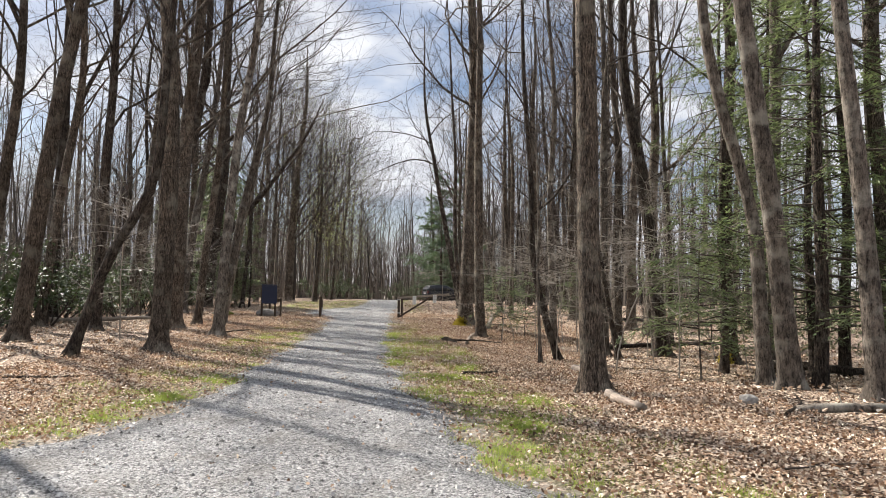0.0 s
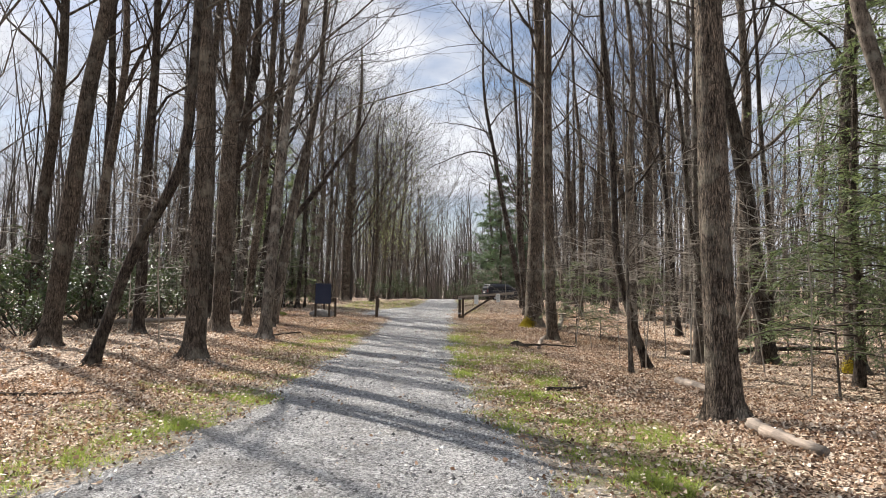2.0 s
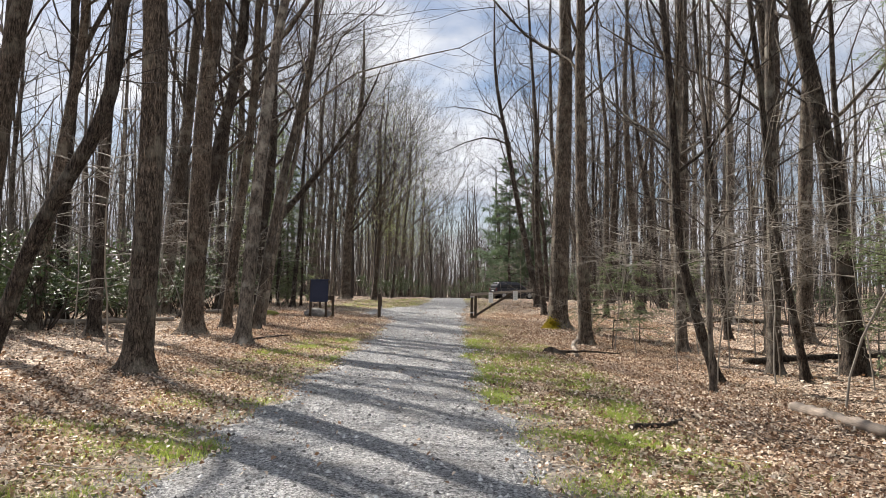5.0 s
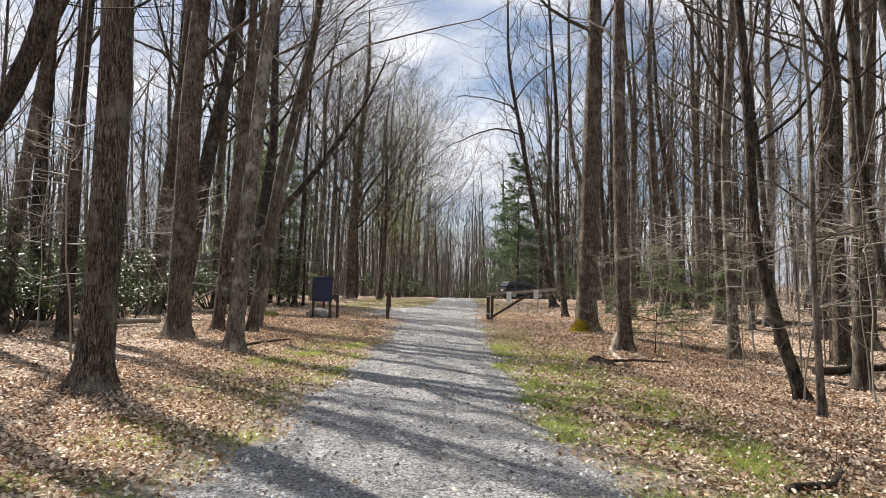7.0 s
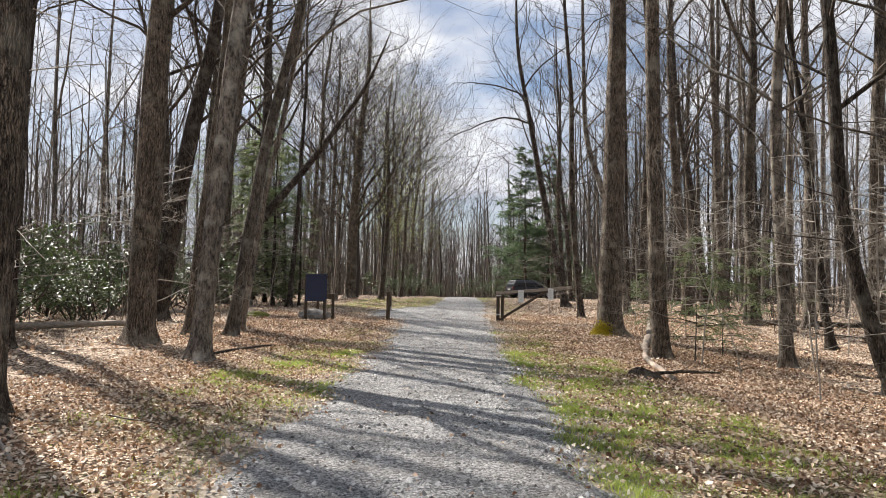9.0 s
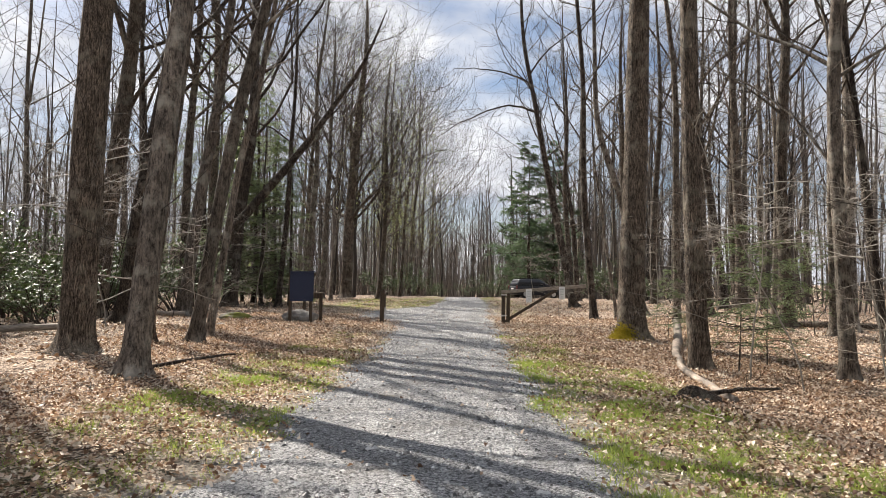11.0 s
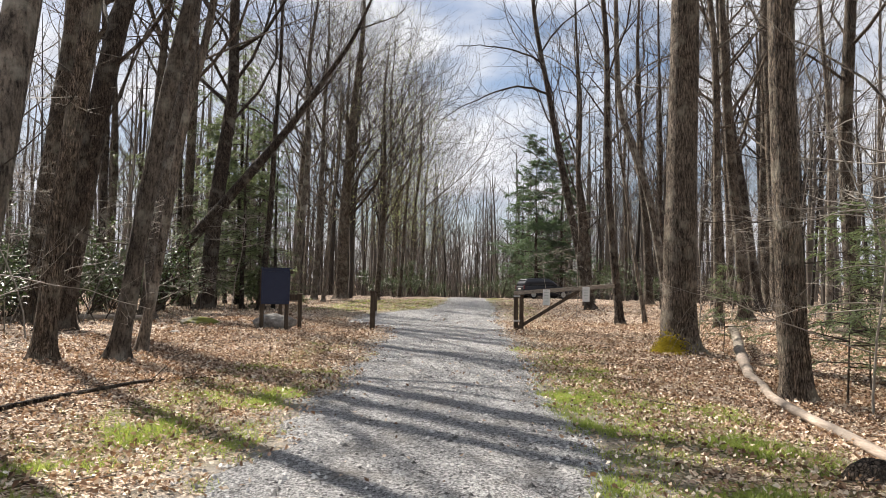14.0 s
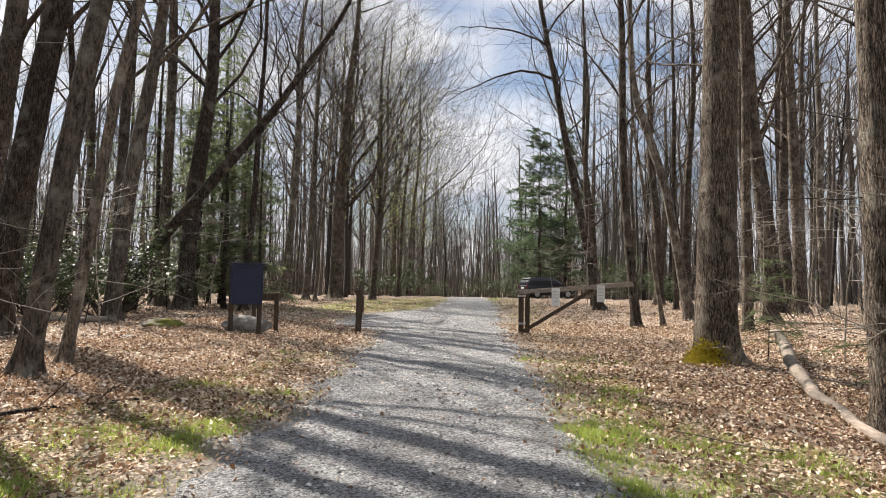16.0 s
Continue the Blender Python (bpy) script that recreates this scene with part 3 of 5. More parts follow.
# x, y, trunk diameter, height, lean (dx per metre), first limb's height, limbs, bark
SIMPLE = [
    (-10.25, 19.6, 0.45, 22, 0.095, 7.0, 14, 0),
    (-15.3, 26.9, 0.45, 23, 0.070, 8.0, 14, 0),
    (-10.2, 24.5, 0.36, 21, 0.034, 7.0, 14, 2),
    (-5.75, 17.55, 0.45, 23, 0.030, 7.5, 16, 0),
    (-7.79, 25.29, 0.57, 24, 0.004, 6.5, 16, 0),
    (-6.88, 28.36, 0.30, 20, 0.145, 6.5, 14, 1),
    (-7.5, 27.3, 0.31, 21, 0.070, 7.0, 13, 0),
    (-13.06, 35.7, 0.60, 24, 0.070, 6.0, 16, 0),
    (-11.3, 34.0, 0.60, 24, 0.130, 6.5, 16, 2),
    (-11.9, 40.0, 0.50, 22, 0.120, 8.0, 14, 1),
    (-11.9, 45.4, 0.66, 23, 0.062, 7.5, 14, 2),
    (-10.8, 55.8, 0.42, 21, 0.080, 7.0, 14, 1),
    (-10.5, 60.0, 0.42, 20, 0.050, 6.5, 14, 1),
    (-6.9, 63.6, 0.38, 19, 0.045, 5.0, 16, 0),
    (3.6, 11.55, 0.41, 23, -0.066, 8.0, 16, 0),
    (7.3, 22.4, 0.29, 19, -0.034, 5.0, 13, 1),
    (9.5, 22.9, 0.50, 22, -0.086, 7.5, 14, 2),
    (10.6, 20.3, 0.46, 20, -0.037, 7.0, 12, 2),
    (8.0, 10.5, 0.30, 20, -0.065, 7.0, 12, 1),
    (12.4, 15.9, 0.46, 22, -0.005, 7.0, 14, 0),
    (3.66, 31.95, 0.70, 25, -0.020, 9.5, 16, 0),
    (3.72, 26.95, 0.39, 22, -0.050, 7.5, 14, 0),
    (6.75, 27.2, 0.30, 19, -0.046, 5.5, 13, 1),
    (10.2, 36.8, 0.42, 21, -0.026, 6.5, 14, 0),
    (11.7, 35.7, 0.40, 21, -0.005, 7.5, 13, 1),
    (11.65, 31.8, 0.44, 22, -0.003, 7.0, 14, 0),
    (14.4, 50.7, 0.55, 23, -0.027, 7.0, 14, 0),
    (13.4, 50.3, 0.45, 22, -0.147, 7.0, 14, 2),
    (4.3, 40.1, 0.27, 21, -0.085, 6.0, 14, 2),
    (10.35, 44.5, 0.48, 22, -0.065, 6.5, 14, 0),
    (15.8, 54.6, 0.55, 23, 0.002, 7.0, 14, 0),
    (16.5, 52.5, 0.38, 21, -0.027, 7.0, 12, 1),
    (10.8, 60.2, 0.55, 22, -0.024, 7.0, 14, 0),
    (7.1, 38.8, 0.28, 20, -0.031, 6.0, 13, 0),
    (11.5, 40.6, 0.22, 18, -0.009, 5.0, 12, 1),
    (15.2, 52.1, 0.36, 21, -0.005, 7.0, 12, 1),
    (-9.9, 66.0, 0.34, 21, 0.05, 5.0, 17, 0),
    (-7.4, 67.2, 0.30, 20, 0.06, 4.5, 17, 1),
    (-5.9, 70.0, 0.26, 19, 0.05, 4.5, 17, 0),
    (-10.3, 72.0, 0.40, 22, 0.04, 5.0, 17, 2),
    (-5.6, 75.5, 0.30, 20, 0.05, 4.5, 17, 1),
    (-7.3, 79.0, 0.34, 21, 0.03, 5.0, 17, 0),
    (-5.2, 84.0, 0.28, 19, 0.06, 4.0, 17, 0),
    (-6.4, 90.0, 0.32, 20, 0.05, 4.0, 17, 1),
    (-4.8, 97.0, 0.26, 18, 0.03, 3.5, 17, 0),
    (-12.2, 62.5, 0.36, 21, 0.03, 5.0, 15, 1),
    (-9.4, 57.6, 0.20, 17, 0.06, 4.5, 13, 1),
    (9.07, 26.2, 0.37, 21, -0.01, 6.5, 14, 0),
    (11.66, 29.4, 0.50, 22, -0.01, 7.0, 14, 0),
    (11.2, 26.1, 0.21, 18, -0.04, 6.0, 12, 2),
    (-12.9, 26.2, 0.36, 22, 0.085, 7.5, 14, 0),
    (-14.1, 29.6, 0.42, 22, 0.02, 7.5, 14, 2),
    (-15.2, 43.0, 0.30, 20, 0.02, 7.0, 12, 2),
    (-9.9, 46.6, 0.28, 19, 0.04, 7.0, 12, 2),
    (6.3, 57.0, 0.36, 20, -0.05, 5.0, 13, 0),
    (8.3, 66.0, 0.40, 20, -0.06, 5.0, 13, 2),
]
BARKS = (M_BARK, M_BARK_SMOOTH, M_BARK_DARK)
PLACED = []
for n, (x, y, d, tall, lean, first, limbs, kind) in enumerate(SIMPLE):
    bare_tree(100 + n, x, y, d, tall, ((9.0, lean * 9.0, 0.0),), first, limbs + (7 if y > 55 and x < 0 else 4 if y > 55 or -12 < x < -10 else 0), BARKS[kind], plan=CANOPY if y > 34 and x < 0 else FULL, spread=1.6 if y > 55 and x < 0 else 1.35 if y > 55 or (y > 38 and x < 0) else 1.0)
    PLACED.append((x, y))

# trees with bends of their own
BENT = [
    (-5.65, 23.0, 0.35, 21, ((4.0, 0.14, 0.5), (9.0, 0.34, 1.1)), 7.5, 14, 1, (), ""),
    (-6.83, 15.25, 0.22, 15, ((1.2, 0.36, 0), (2.45, 0.83, 0), (3.1, 1.26, 0), (3.6, 1.64, 0), (4.45, 1.76, 0), (5.1, 1.80, 0), (7.8, 2.1, 0), (15, 2.6, 0)), 6.5, 10, 2, (), "crooked leaning tree with dark bark and an elbow bend"),
    (-13.4, 44.0, 0.48, 14, ((2.3, 0.74, 0), (4.0, 2.2, 0), (6.5, 4.1, 0), (8.8, 5.8, 0), (11.1, 7.45, 0)), 7.0, 12, 2, (), "half-fallen tree leaning steeply over the clearing"),
    (-6.97, 29.4, 0.18, 15, ((2.2, 0.37, 0), (4.07, 0.69, 0), (5.9, 1.2, 0)), 5.5, 10, 1, (), ""),
    (5.35, 20.9, 0.21, 17, ((2.1, -0.64, 0), (3.2, -0.86, 0), (5.1, -0.95, 0), (7.0, -1.05, 0), (13, -1.5, 0)), 4.0, 12, 2, (), "thin tree leaning over the litter beside a sapling"),
    (4.1, 18.0, 0.095, 9, ((3.4, -0.14, 0),), 2.5, 12, 1, (), ""),
    (7.31, 21.0, 0.17, 15, ((2.2, -0.47, 0), (4.2, -0.87, 0), (9, -1.2, 0)), 4.0, 10, 2, (), ""),
    (7.87, 13.6, 0.29, 18, ((3.57, -0.27, 0), (5.7, -0.91, 0), (7.3, -1.24, 0), (14, -2.0, 0)), 7.0, 12, 1, (), "leaning tree with pale lichen-spotted bark beside a hemlock"),
    (7.54, 12.15, 0.39, 19, ((2.97, -0.31, 0), (4.5, -0.61, 0), (7.06, -1.12, 0), (15, -2.2, 0)), 7.5, 12, 1, (), "leaning tree with pale lichen-spotted bark beside a hemlock"),
    (5.45, 51.4, 0.42, 22, ((5.25, -1.07, 0), (10.6, -1.87, 0), (14.6, -2.53, 0)), 8.0, 14, 2, ((11.0, ((-1.4, -0.2, 0.3), (-2.6, -0.4, 0.1), (-4.0, -0.5, -0.6), (-5.6, -0.6, -1.6)), 0.07), (12.5, ((-1.2, -0.4, 0.6), (-2.8, -0.6, 0.8), (-4.5, -0.8, 0.7)), 0.06)), "bare tree with long limbs arching over the lane"),
    (7.47, 44.7, 0.36, 20, ((4.9, -0.88, 0), (8.7, -2.04, 0), (11.2, -2.25, 0), (18, -2.6, 0)), 9.0, 12, 1, (), ""),
    (5.55, 41.6, 0.15, 11, ((3.2, -0.53, 0), (6, -0.8, 0)), 4.0, 10, 1, (), ""),
    (-9.2, 62.4, 0.80, 24, ((5.3, 0.25, 0), (12, 0.6, 0)), 5.0, 18, 0, ((5.5, ((1.2, -0.6, 1.6), (2.8, -1.2, 3.0), (4.6, -1.6, 4.2), (6.4, -2.0, 5.2)), 0.10), (7.0, ((0.9, 0.6, 1.8), (2.2, 0.9, 3.8), (3.4, 1.0, 6.0), (4.2, 1.0, 8.4)), 0.12), (6.2, ((-1.0, 0.3, 1.8), (-2.0, 0.5, 4.2), (-2.6, 0.6, 6.4)), 0.12)), "broad spreading bare tree with heavy limbs over the lane"),
]
for n, (x, y, d, tall, spine, first, limbs, kind, extra, label) in enumerate(BENT):
    bare_tree(300 + n, x, y, d, tall, spine, first, limbs, BARKS[kind], extra, 6, label)
    PLACED.append((x, y))


# ---- the rest of the wood ----
def leaf_quads(rng, centres, long, wide, droop=0.2):
    """Folded leaves, four triangles each, about their centres."""
    n = len(centres)
    d = rng.normal(0, 1, (n, 3))
    d[:, 2] = d[:, 2] * 0.5 - droop
    d /= np.linalg.norm(d, axis=1)[:, None]
    side = np.cross(d, rng.normal(0, 0.35, (n, 3)) + np.array((0, 0, 1.0)))
    side /= np.linalg.norm(side, axis=1)[:, None] + 1e-9
    up = np.cross(side, d)
    k = rng.uniform(0.7, 1.2, (n, 1))
    a, b = d * long * k * 0.5, side * wide * k * 0.5
    fold = up * wide * 0.25 * k
    v = np.stack([centres - a, centres - a * 0.3 + b + fold, centres + a * 0.4 + b * 0.8 + fold, centres + a, centres + a * 0.4 - b * 0.8 + fold, centres - a * 0.3 - b + fold], axis=1)
    i = np.arange(n)[:, None] * 6
    f = np.concatenate([i + np.array([[0, 1, 2, 3]]), i + np.array([[0, 3, 4, 5]])])
    return v.reshape(-1, 3), f


VARIANTS = []
for n, (tall, d, lean, first, limbs, kind) in enumerate([
        (22, 0.36, 0.02, 7.0, 13, 0), (20, 0.26, -0.03, 5.5, 13, 1), (23, 0.46, 0.0, 8.0, 13, 0), (17, 0.17, 0.05, 4.0, 12, 1),
        (21, 0.32, -0.05, 6.0, 13, 2), (19, 0.22, 0.08, 5.0, 12, 2), (24, 0.40, 0.03, 7.0, 14, 1), (15, 0.12, -0.02, 3.0, 12, 0)]):
    trunk, boughs, twigs = tree_meshes(500 + n, tall, d / 2 / 0.93, ((9, lean * 9, 0.3 * lean * 9),), first, limbs, LEAN_PLAN, (), 6, 20, 9, 4)
    VARIANTS.append((trunk, boughs, twigs, BARKS[kind], d))

rng = np.random.default_rng(7)
spots = list(PLACED)
made = {}
count = 0
tries = 0
while count < 172 and tries < 40000:
    tries += 1
    if count < 150:
        y = 14 + 100 * rng.random() ** 0.8
        x = rng.choice((-1, 1)) * (9.3 + (0.55 * y - 1) * rng.random() ** 1.2)
    else:
        # the last 22 are added, mostly out of view, to cast shadows
        x, y = rng.uniform(-40, 22), rng.uniform(-22, 60)
    if abs(x + 1.3) < (9.3 if y < 62 else 5.2) or (x < 0 and 36 < y < 66 and x > -11.5):
        continue
    if 0 < x < 9 and 66 < y < 84:
        continue
    if x > 10 and y < 12:
        continue
    if y < 58 and rng.random() < 0.68:
        continue
    if min((x - a) ** 2 + (y - b) ** 2 for a, b in spots) < 1.9 ** 2:
        continue
    spots.append((x, y))
    k = int(rng.integers(0, len(VARIANTS)))
    size = rng.uniform(0.88, 1.12)
    m = pose(x, y, ground_z(x, y) - 0.02, 0, 0, rng.uniform(0, 360))
    if k not in made:
        trunk, boughs, twigs, bark, d = VARIANTS[k]
        tree = empty("tree", m)
        plant(tree, trunk, [joined(boughs, "crown_limbs")], twigs, bark)
        tagged(tree, "stout bare woodland tree with grey-brown bark" if d > 0.35 else "slender bare woodland tree with grey-brown bark" if d > 0.15 else "thin bare sapling tree in the wood", "tree", "bare woodland trees")
        made[k] = tree
    else:
        tree = copy_thing(made[k], m)
    tree.scale = (size, size, size)
    count += 1


def far_woods():
    rng = np.random.default_rng(21)
    t = Tubes()
    n = 0
    while n < 720:
        a, dist = rng.normal(0, 0.75) if n < 360 else rng.uniform(0, 2 * math.pi), rng.uniform(60, 200)
        x, y = -1 + math.sin(a) * dist, 45 + math.cos(a) * dist
        if 430 < n <= 570:
            x, y = rng.choice((-1, 1)) * rng.uniform(6.2, 34), rng.uniform(64, 119)
            if 0 < x < 11 and y < 86 or (x < 0 and y < 67) or min((x - p) ** 2 + (y - q) ** 2 for p, q in spots) < 1.4:
                continue
        elif n <= 430 and abs(x) < 48 and -26 < y < 118:
            continue
        if abs(x + 1) < 3.2 and y < 128:
            continue
        if n > 570:
            x, y = rng.uniform(-24, 24), rng.uniform(98, 150)
        n += 1
        z = ground_z(x, y)
        tall = rng.uniform(12, 19) if n > 570 else rng.uniform(15, 24)
        r = rng.uniform(0.06, 0.15) if n > 570 else rng.uniform(0.09, 0.24)
        lean = rng.normal(0, 0.04, 2)
        hs = np.linspace(-0.3, tall, 7)
        path = np.stack([x + lean[0] * hs + rng.normal(0, 0.08, 7), y + lean[1] * hs, z + hs], axis=1)
        t.add(path, r * (1 - np.linspace(0, 0.95, 7)) ** 0.75, 4)
        for _ in range(9):
            h = rng.uniform(0.25, 0.97)
            i = min(int(h * 6), 5)
            p = path[i] + (path[i + 1] - path[i]) * (h * 6 - i)
            w = rng.uniform(0, 6.3)
            limb = limb_path(rng, p, (math.cos(w), math.sin(w), rng.uniform(0.5, 1.3)), (1 - h) * tall * 0.4 + 1.4, 3, 0.5, 0.1)
            t.add(limb, np.linspace(r * 0.32, 0.012, 3), 3)
            grow(t, rng, limb, 0.028, 0, ((10 if n > 570 else 4, 0.6, 3, 2),))
    tagged(part("far_woods", t.mesh("far_woods"), M_FAR), "dense far wood of bare grey-brown trees", "woods", kind="stuff")


far_woods()


def brush(seed, n):
    """Leafless undergrowth between the farther trunks."""
    rng = np.random.default_rng(seed)
    t = Tubes()
    k = 0
    while k < n:
        y = rng.uniform(30, 150)
        x = rng.choice((-1, 1)) * (11 + 0.6 * y * rng.random()) if y < 112 else rng.uniform(-60, 60)
        if 0 < x < 13 and 60 < y < 88 or (y < 60 and rng.random() < 0.6):
            continue
        k += 1
        z = ground_z(x, y)
        for _ in range(5):
            stem = limb_path(rng, (x + rng.normal(0, 0.3), y + rng.normal(0, 0.3), z - 0.05), (rng.normal(0, 0.35), rng.normal(0, 0.35), 1), rng.uniform(1.0, 5.0), 3, 0.1, 0.12)
            t.add(stem, (0.022, 0.015, 0.006), 3)
            grow(t, rng, stem, 0.028, 0, ((4, 0.45, 3, 2),))
    for _ in range(1500):
        x, y = rng.uniform(-48, 48), rng.uniform(108, 165)
        stem = limb_path(rng, (x, y, ground_z(x, y) - 0.05), (rng.normal(0, 0.25), rng.normal(0, 0.25), 1), rng.uniform(3, 10), 3, 0.1, 0.12)
        t.add(stem, (0.04, 0.03, 0.015), 3)
        grow(t, rng, stem, 0.08, 0, ((6, 0.45, 3, 2),))
    tagged(part("undergrowth", t.mesh("undergrowth"), M_FAR), "thin leafless undergrowth between the farther trunks", "undergrowth", kind="stuff")


brush(23, 700)


def thicket(name, seed, n, spots_at, tall_lo, tall_hi, thick, limbs, label):
    """Thin close-set stems with level twigs, filling the wood behind the nearer trees."""
    rng = np.random.default_rng(seed)
    t = Tubes()
    k = 0
    while k < n:
        x, y = spots_at(rng)
        if min((x - p) ** 2 + (y - q) ** 2 for p, q in spots) < 0.8:
            continue
        k += 1
        tall, r = rng.uniform(tall_lo, tall_hi), thick * rng.uniform(0.5, 1.4)
        stem = limb_path(rng, (x, y, ground_z(x, y) - 0.1), (rng.normal(0, 0.06), rng.normal(0, 0.06), 1), tall, 5, 0.05, 0.035)
        t.add(stem, np.linspace(r, r * 0.2, 5), 4)
        for _ in range(limbs):
            h = rng.uniform(0.12, 0.98) * 4
            i = min(int(h), 3)
            p = stem[i] + (stem[i + 1] - stem[i]) * (h - i)
            w = rng.uniform(0, 6.3)
            limb = limb_path(rng, p, (math.cos(w), math.sin(w), rng.uniform(0.2, 1.1)), rng.uniform(0.12, 0.26) * tall * (1.2 - h / 5), 3, 0.3, 0.15)
            t.add(limb, np.linspace(r * 0.28 + 0.004, 0.006, 3), 3)
            grow(t, rng, limb, 0.018, 0, ((3, 0.55, 3, 2),))
    tagged(part(name, t.mesh(name), M_FAR), label, "woods", kind="stuff")


def left_flank(rng):
    y = rng.uniform(26, 105)
    return -(14.5 + 0.6 * (y - 10) * rng.random() ** 0.9), y


def right_flank(rng):
    y = rng.uniform(30, 105)
    return 13.5 + 0.55 * (y - 12) * rng.random() ** 0.9, y


def lane_end(rng):
    return rng.uniform(-42, 42), rng.uniform(124, 190)


thicket("thicket", 25, 420, left_flank, 4, 14, 0.055, 11, "close-set thin grey stems and twigs deep in the wood")
thicket("thicket", 26, 130, right_flank, 5, 15, 0.055, 10, "close-set thin grey stems and twigs deep in the wood")
thicket("far_thicket", 27, 420, lane_end, 9, 16, 0.09, 9, "hazy grey mass of far bare trees beyond the lane")


# ---- conifers ----
def conifer_meshes(seed, tall, radius, low, tiers, reach, sprig_long, sprig_wide, per_twig, droop):
    rng = np.random.default_rng(seed)
    trunk, wood = Tubes(), Tubes()
    hs = np.linspace(-0.2, tall, 22)
    pts = np.stack([0.05 * np.sin(hs), 0.05 * np.cos(hs * 0.8), hs], axis=1)
    trunk.add(pts, radius * (1 - np.clip(hs, 0, None) / tall * 0.96) + radius * 0.4 * np.exp(-np.clip(hs, 0, None) / 0.2), 10, 1 + rng.normal(0, 0.03, (22, 10)))
    centres, ways = [], []
    for n in range(tiers):
        h = low + (tall - low) * (n / tiers) ** 0.95
        turn = n * 2.4 + rng.uniform(-0.9, 0.9)
        h += rng.uniform(-0.15, 0.15)
        p = np.array([np.interp(h, hs, pts[:, k]) for k in range(3)])
        length = reach * (1 - (h - low) / (tall - low) * 0.8) * rng.uniform(0.35, 1.15) + 0.2
        limb = limb_path(rng, p, (math.cos(turn), math.sin(turn), rng.uniform(-0.2, 0.45)), length, 7, -droop, 0.09)
        wood.add(limb[::2], np.linspace(0.003 + length * 0.0075, 0.003, 4), 4)
        for j in range(int(6 + length * 6)):
            at = rng.uniform(0.18, 1.0) * 6
            i = min(int(at), 5)
            q = limb[i] + (limb[i + 1] - limb[i]) * (at - i)
            along = limb[i + 1] - limb[i]
            along /= np.linalg.norm(along)
            side = np.cross(along, (0, 0, 1.0)) * (1 if j % 2 else -1)
            twig = limb_path(rng, q, along * rng.uniform(0.4, 1.0) + side * rng.uniform(0.5, 1.2) + np.array((0, 0, rng.normal(-0.12, 0.28))), length * 0.26 * (1.25 - at / 8) + 0.12, 4, -droop * 0.8, 0.12)
            if j % 2:
                wood.add(twig[[0, 3]], (0.005, 0.0025), 3)
            k = rng.uniform(0, 3, per_twig)
            i0 = np.minimum(k.astype(int), 2)
            c = twig[i0] + (twig[i0 + 1] - twig[i0]) * (k - i0)[:, None]
            out = (twig[-1] - twig[0]) / np.linalg.norm(twig[-1] - twig[0])
            across = np.cross(out, (0, 0, 1.0))
            sgn = rng.choice((-1, 1), per_twig)[:, None]
            w = out * 0.7 + across * sgn * rng.uniform(0.3, 1.0, (per_twig, 1)) + rng.normal(0, 0.12, (per_twig, 3))
            centres.append(c)
            ways.append(w / np.linalg.norm(w, axis=1)[:, None])
    c, w = np.concatenate(centres), np.concatenate(ways)
    n = len(c)
    side = np.cross(w, np.array((0, 0, 1.0)) + rng.normal(0, 0.3, (n, 3)))
    side /= np.linalg.norm(side, axis=1)[:, None] + 1e-9
    k = rng.uniform(0.6, 1.3, (n, 1))
    v = np.stack([c, c + w * sprig_long * 0.5 * k + side * sprig_wide * 0.5, c + w * sprig_long * k, c + w * sprig_long * 0.5 * k - side * sprig_wide * 0.5], axis=1).reshape(-1, 3)
    f = np.arange(n)[:, None] * 4 + np.array([[0, 1, 2, 3]])
    return trunk.mesh("trunk"), wood.mesh("boughs"), quick_mesh("needles", v, f, False)


def conifer_kind(name, label, meshes, bark, needle, places):
    first = None
    for x, y, turn, size in places:
        m = pose(x, y, ground_z(x, y) - 0.02, 0, 0, turn)
        if first is None:
            first = empty(name, m)
            for part_name, me, mat in zip(("trunk", "bough_wood", "foliage"), meshes, (bark, M_TWIG, needle)):
                tagged(part(part_name, me, mat, first), kind="" if part_name == "trunk" else "stuff")
            tagged(first, label, "conifer", "evergreens in the wood")
            tree = first
        else:
            tree = copy_thing(first, m)
        tree.scale = (size, size, size)


conifer_kind("hemlock_tree", "tall green hemlock with drooping feathery boughs", conifer_meshes(41, 15, 0.15, 1.2, 92, 3.6, 0.10, 0.030, 18, 0.3), M_BARK_DARK, M_NEEDLE,
             [(8.9, 13.3, 0, 1.0), (11.2, 19.0, 70, 1.0), (13.5, 13.5, 140, 1.05), (10.2, 15.6, 260, 0.85), (8.9, 17.4, 310, 0.8), (13.2, 22.0, 20, 1.0), (11.8, 16.6, 95, 1.0), (-9.6, 47.6, 75, 0.55), (-11.0, 47.4, 210, 0.75), (-12.6, 51.5, 30, 1.0), (-14.5, 48.5, 110, 1.0)])
conifer_kind("young_hemlock", "dense dark green young hemlock behind the notice board", conifer_meshes(44, 9.5, 0.10, 0.7, 66, 2.5, 0.14, 0.052, 22, 0.35), M_BARK_DARK, M_NEEDLE,
             [(-11.2, 50.5, 0, 1.0), (-12.7, 48.8, 130, 0.95), (-13.6, 52.5, 230, 1.1)])
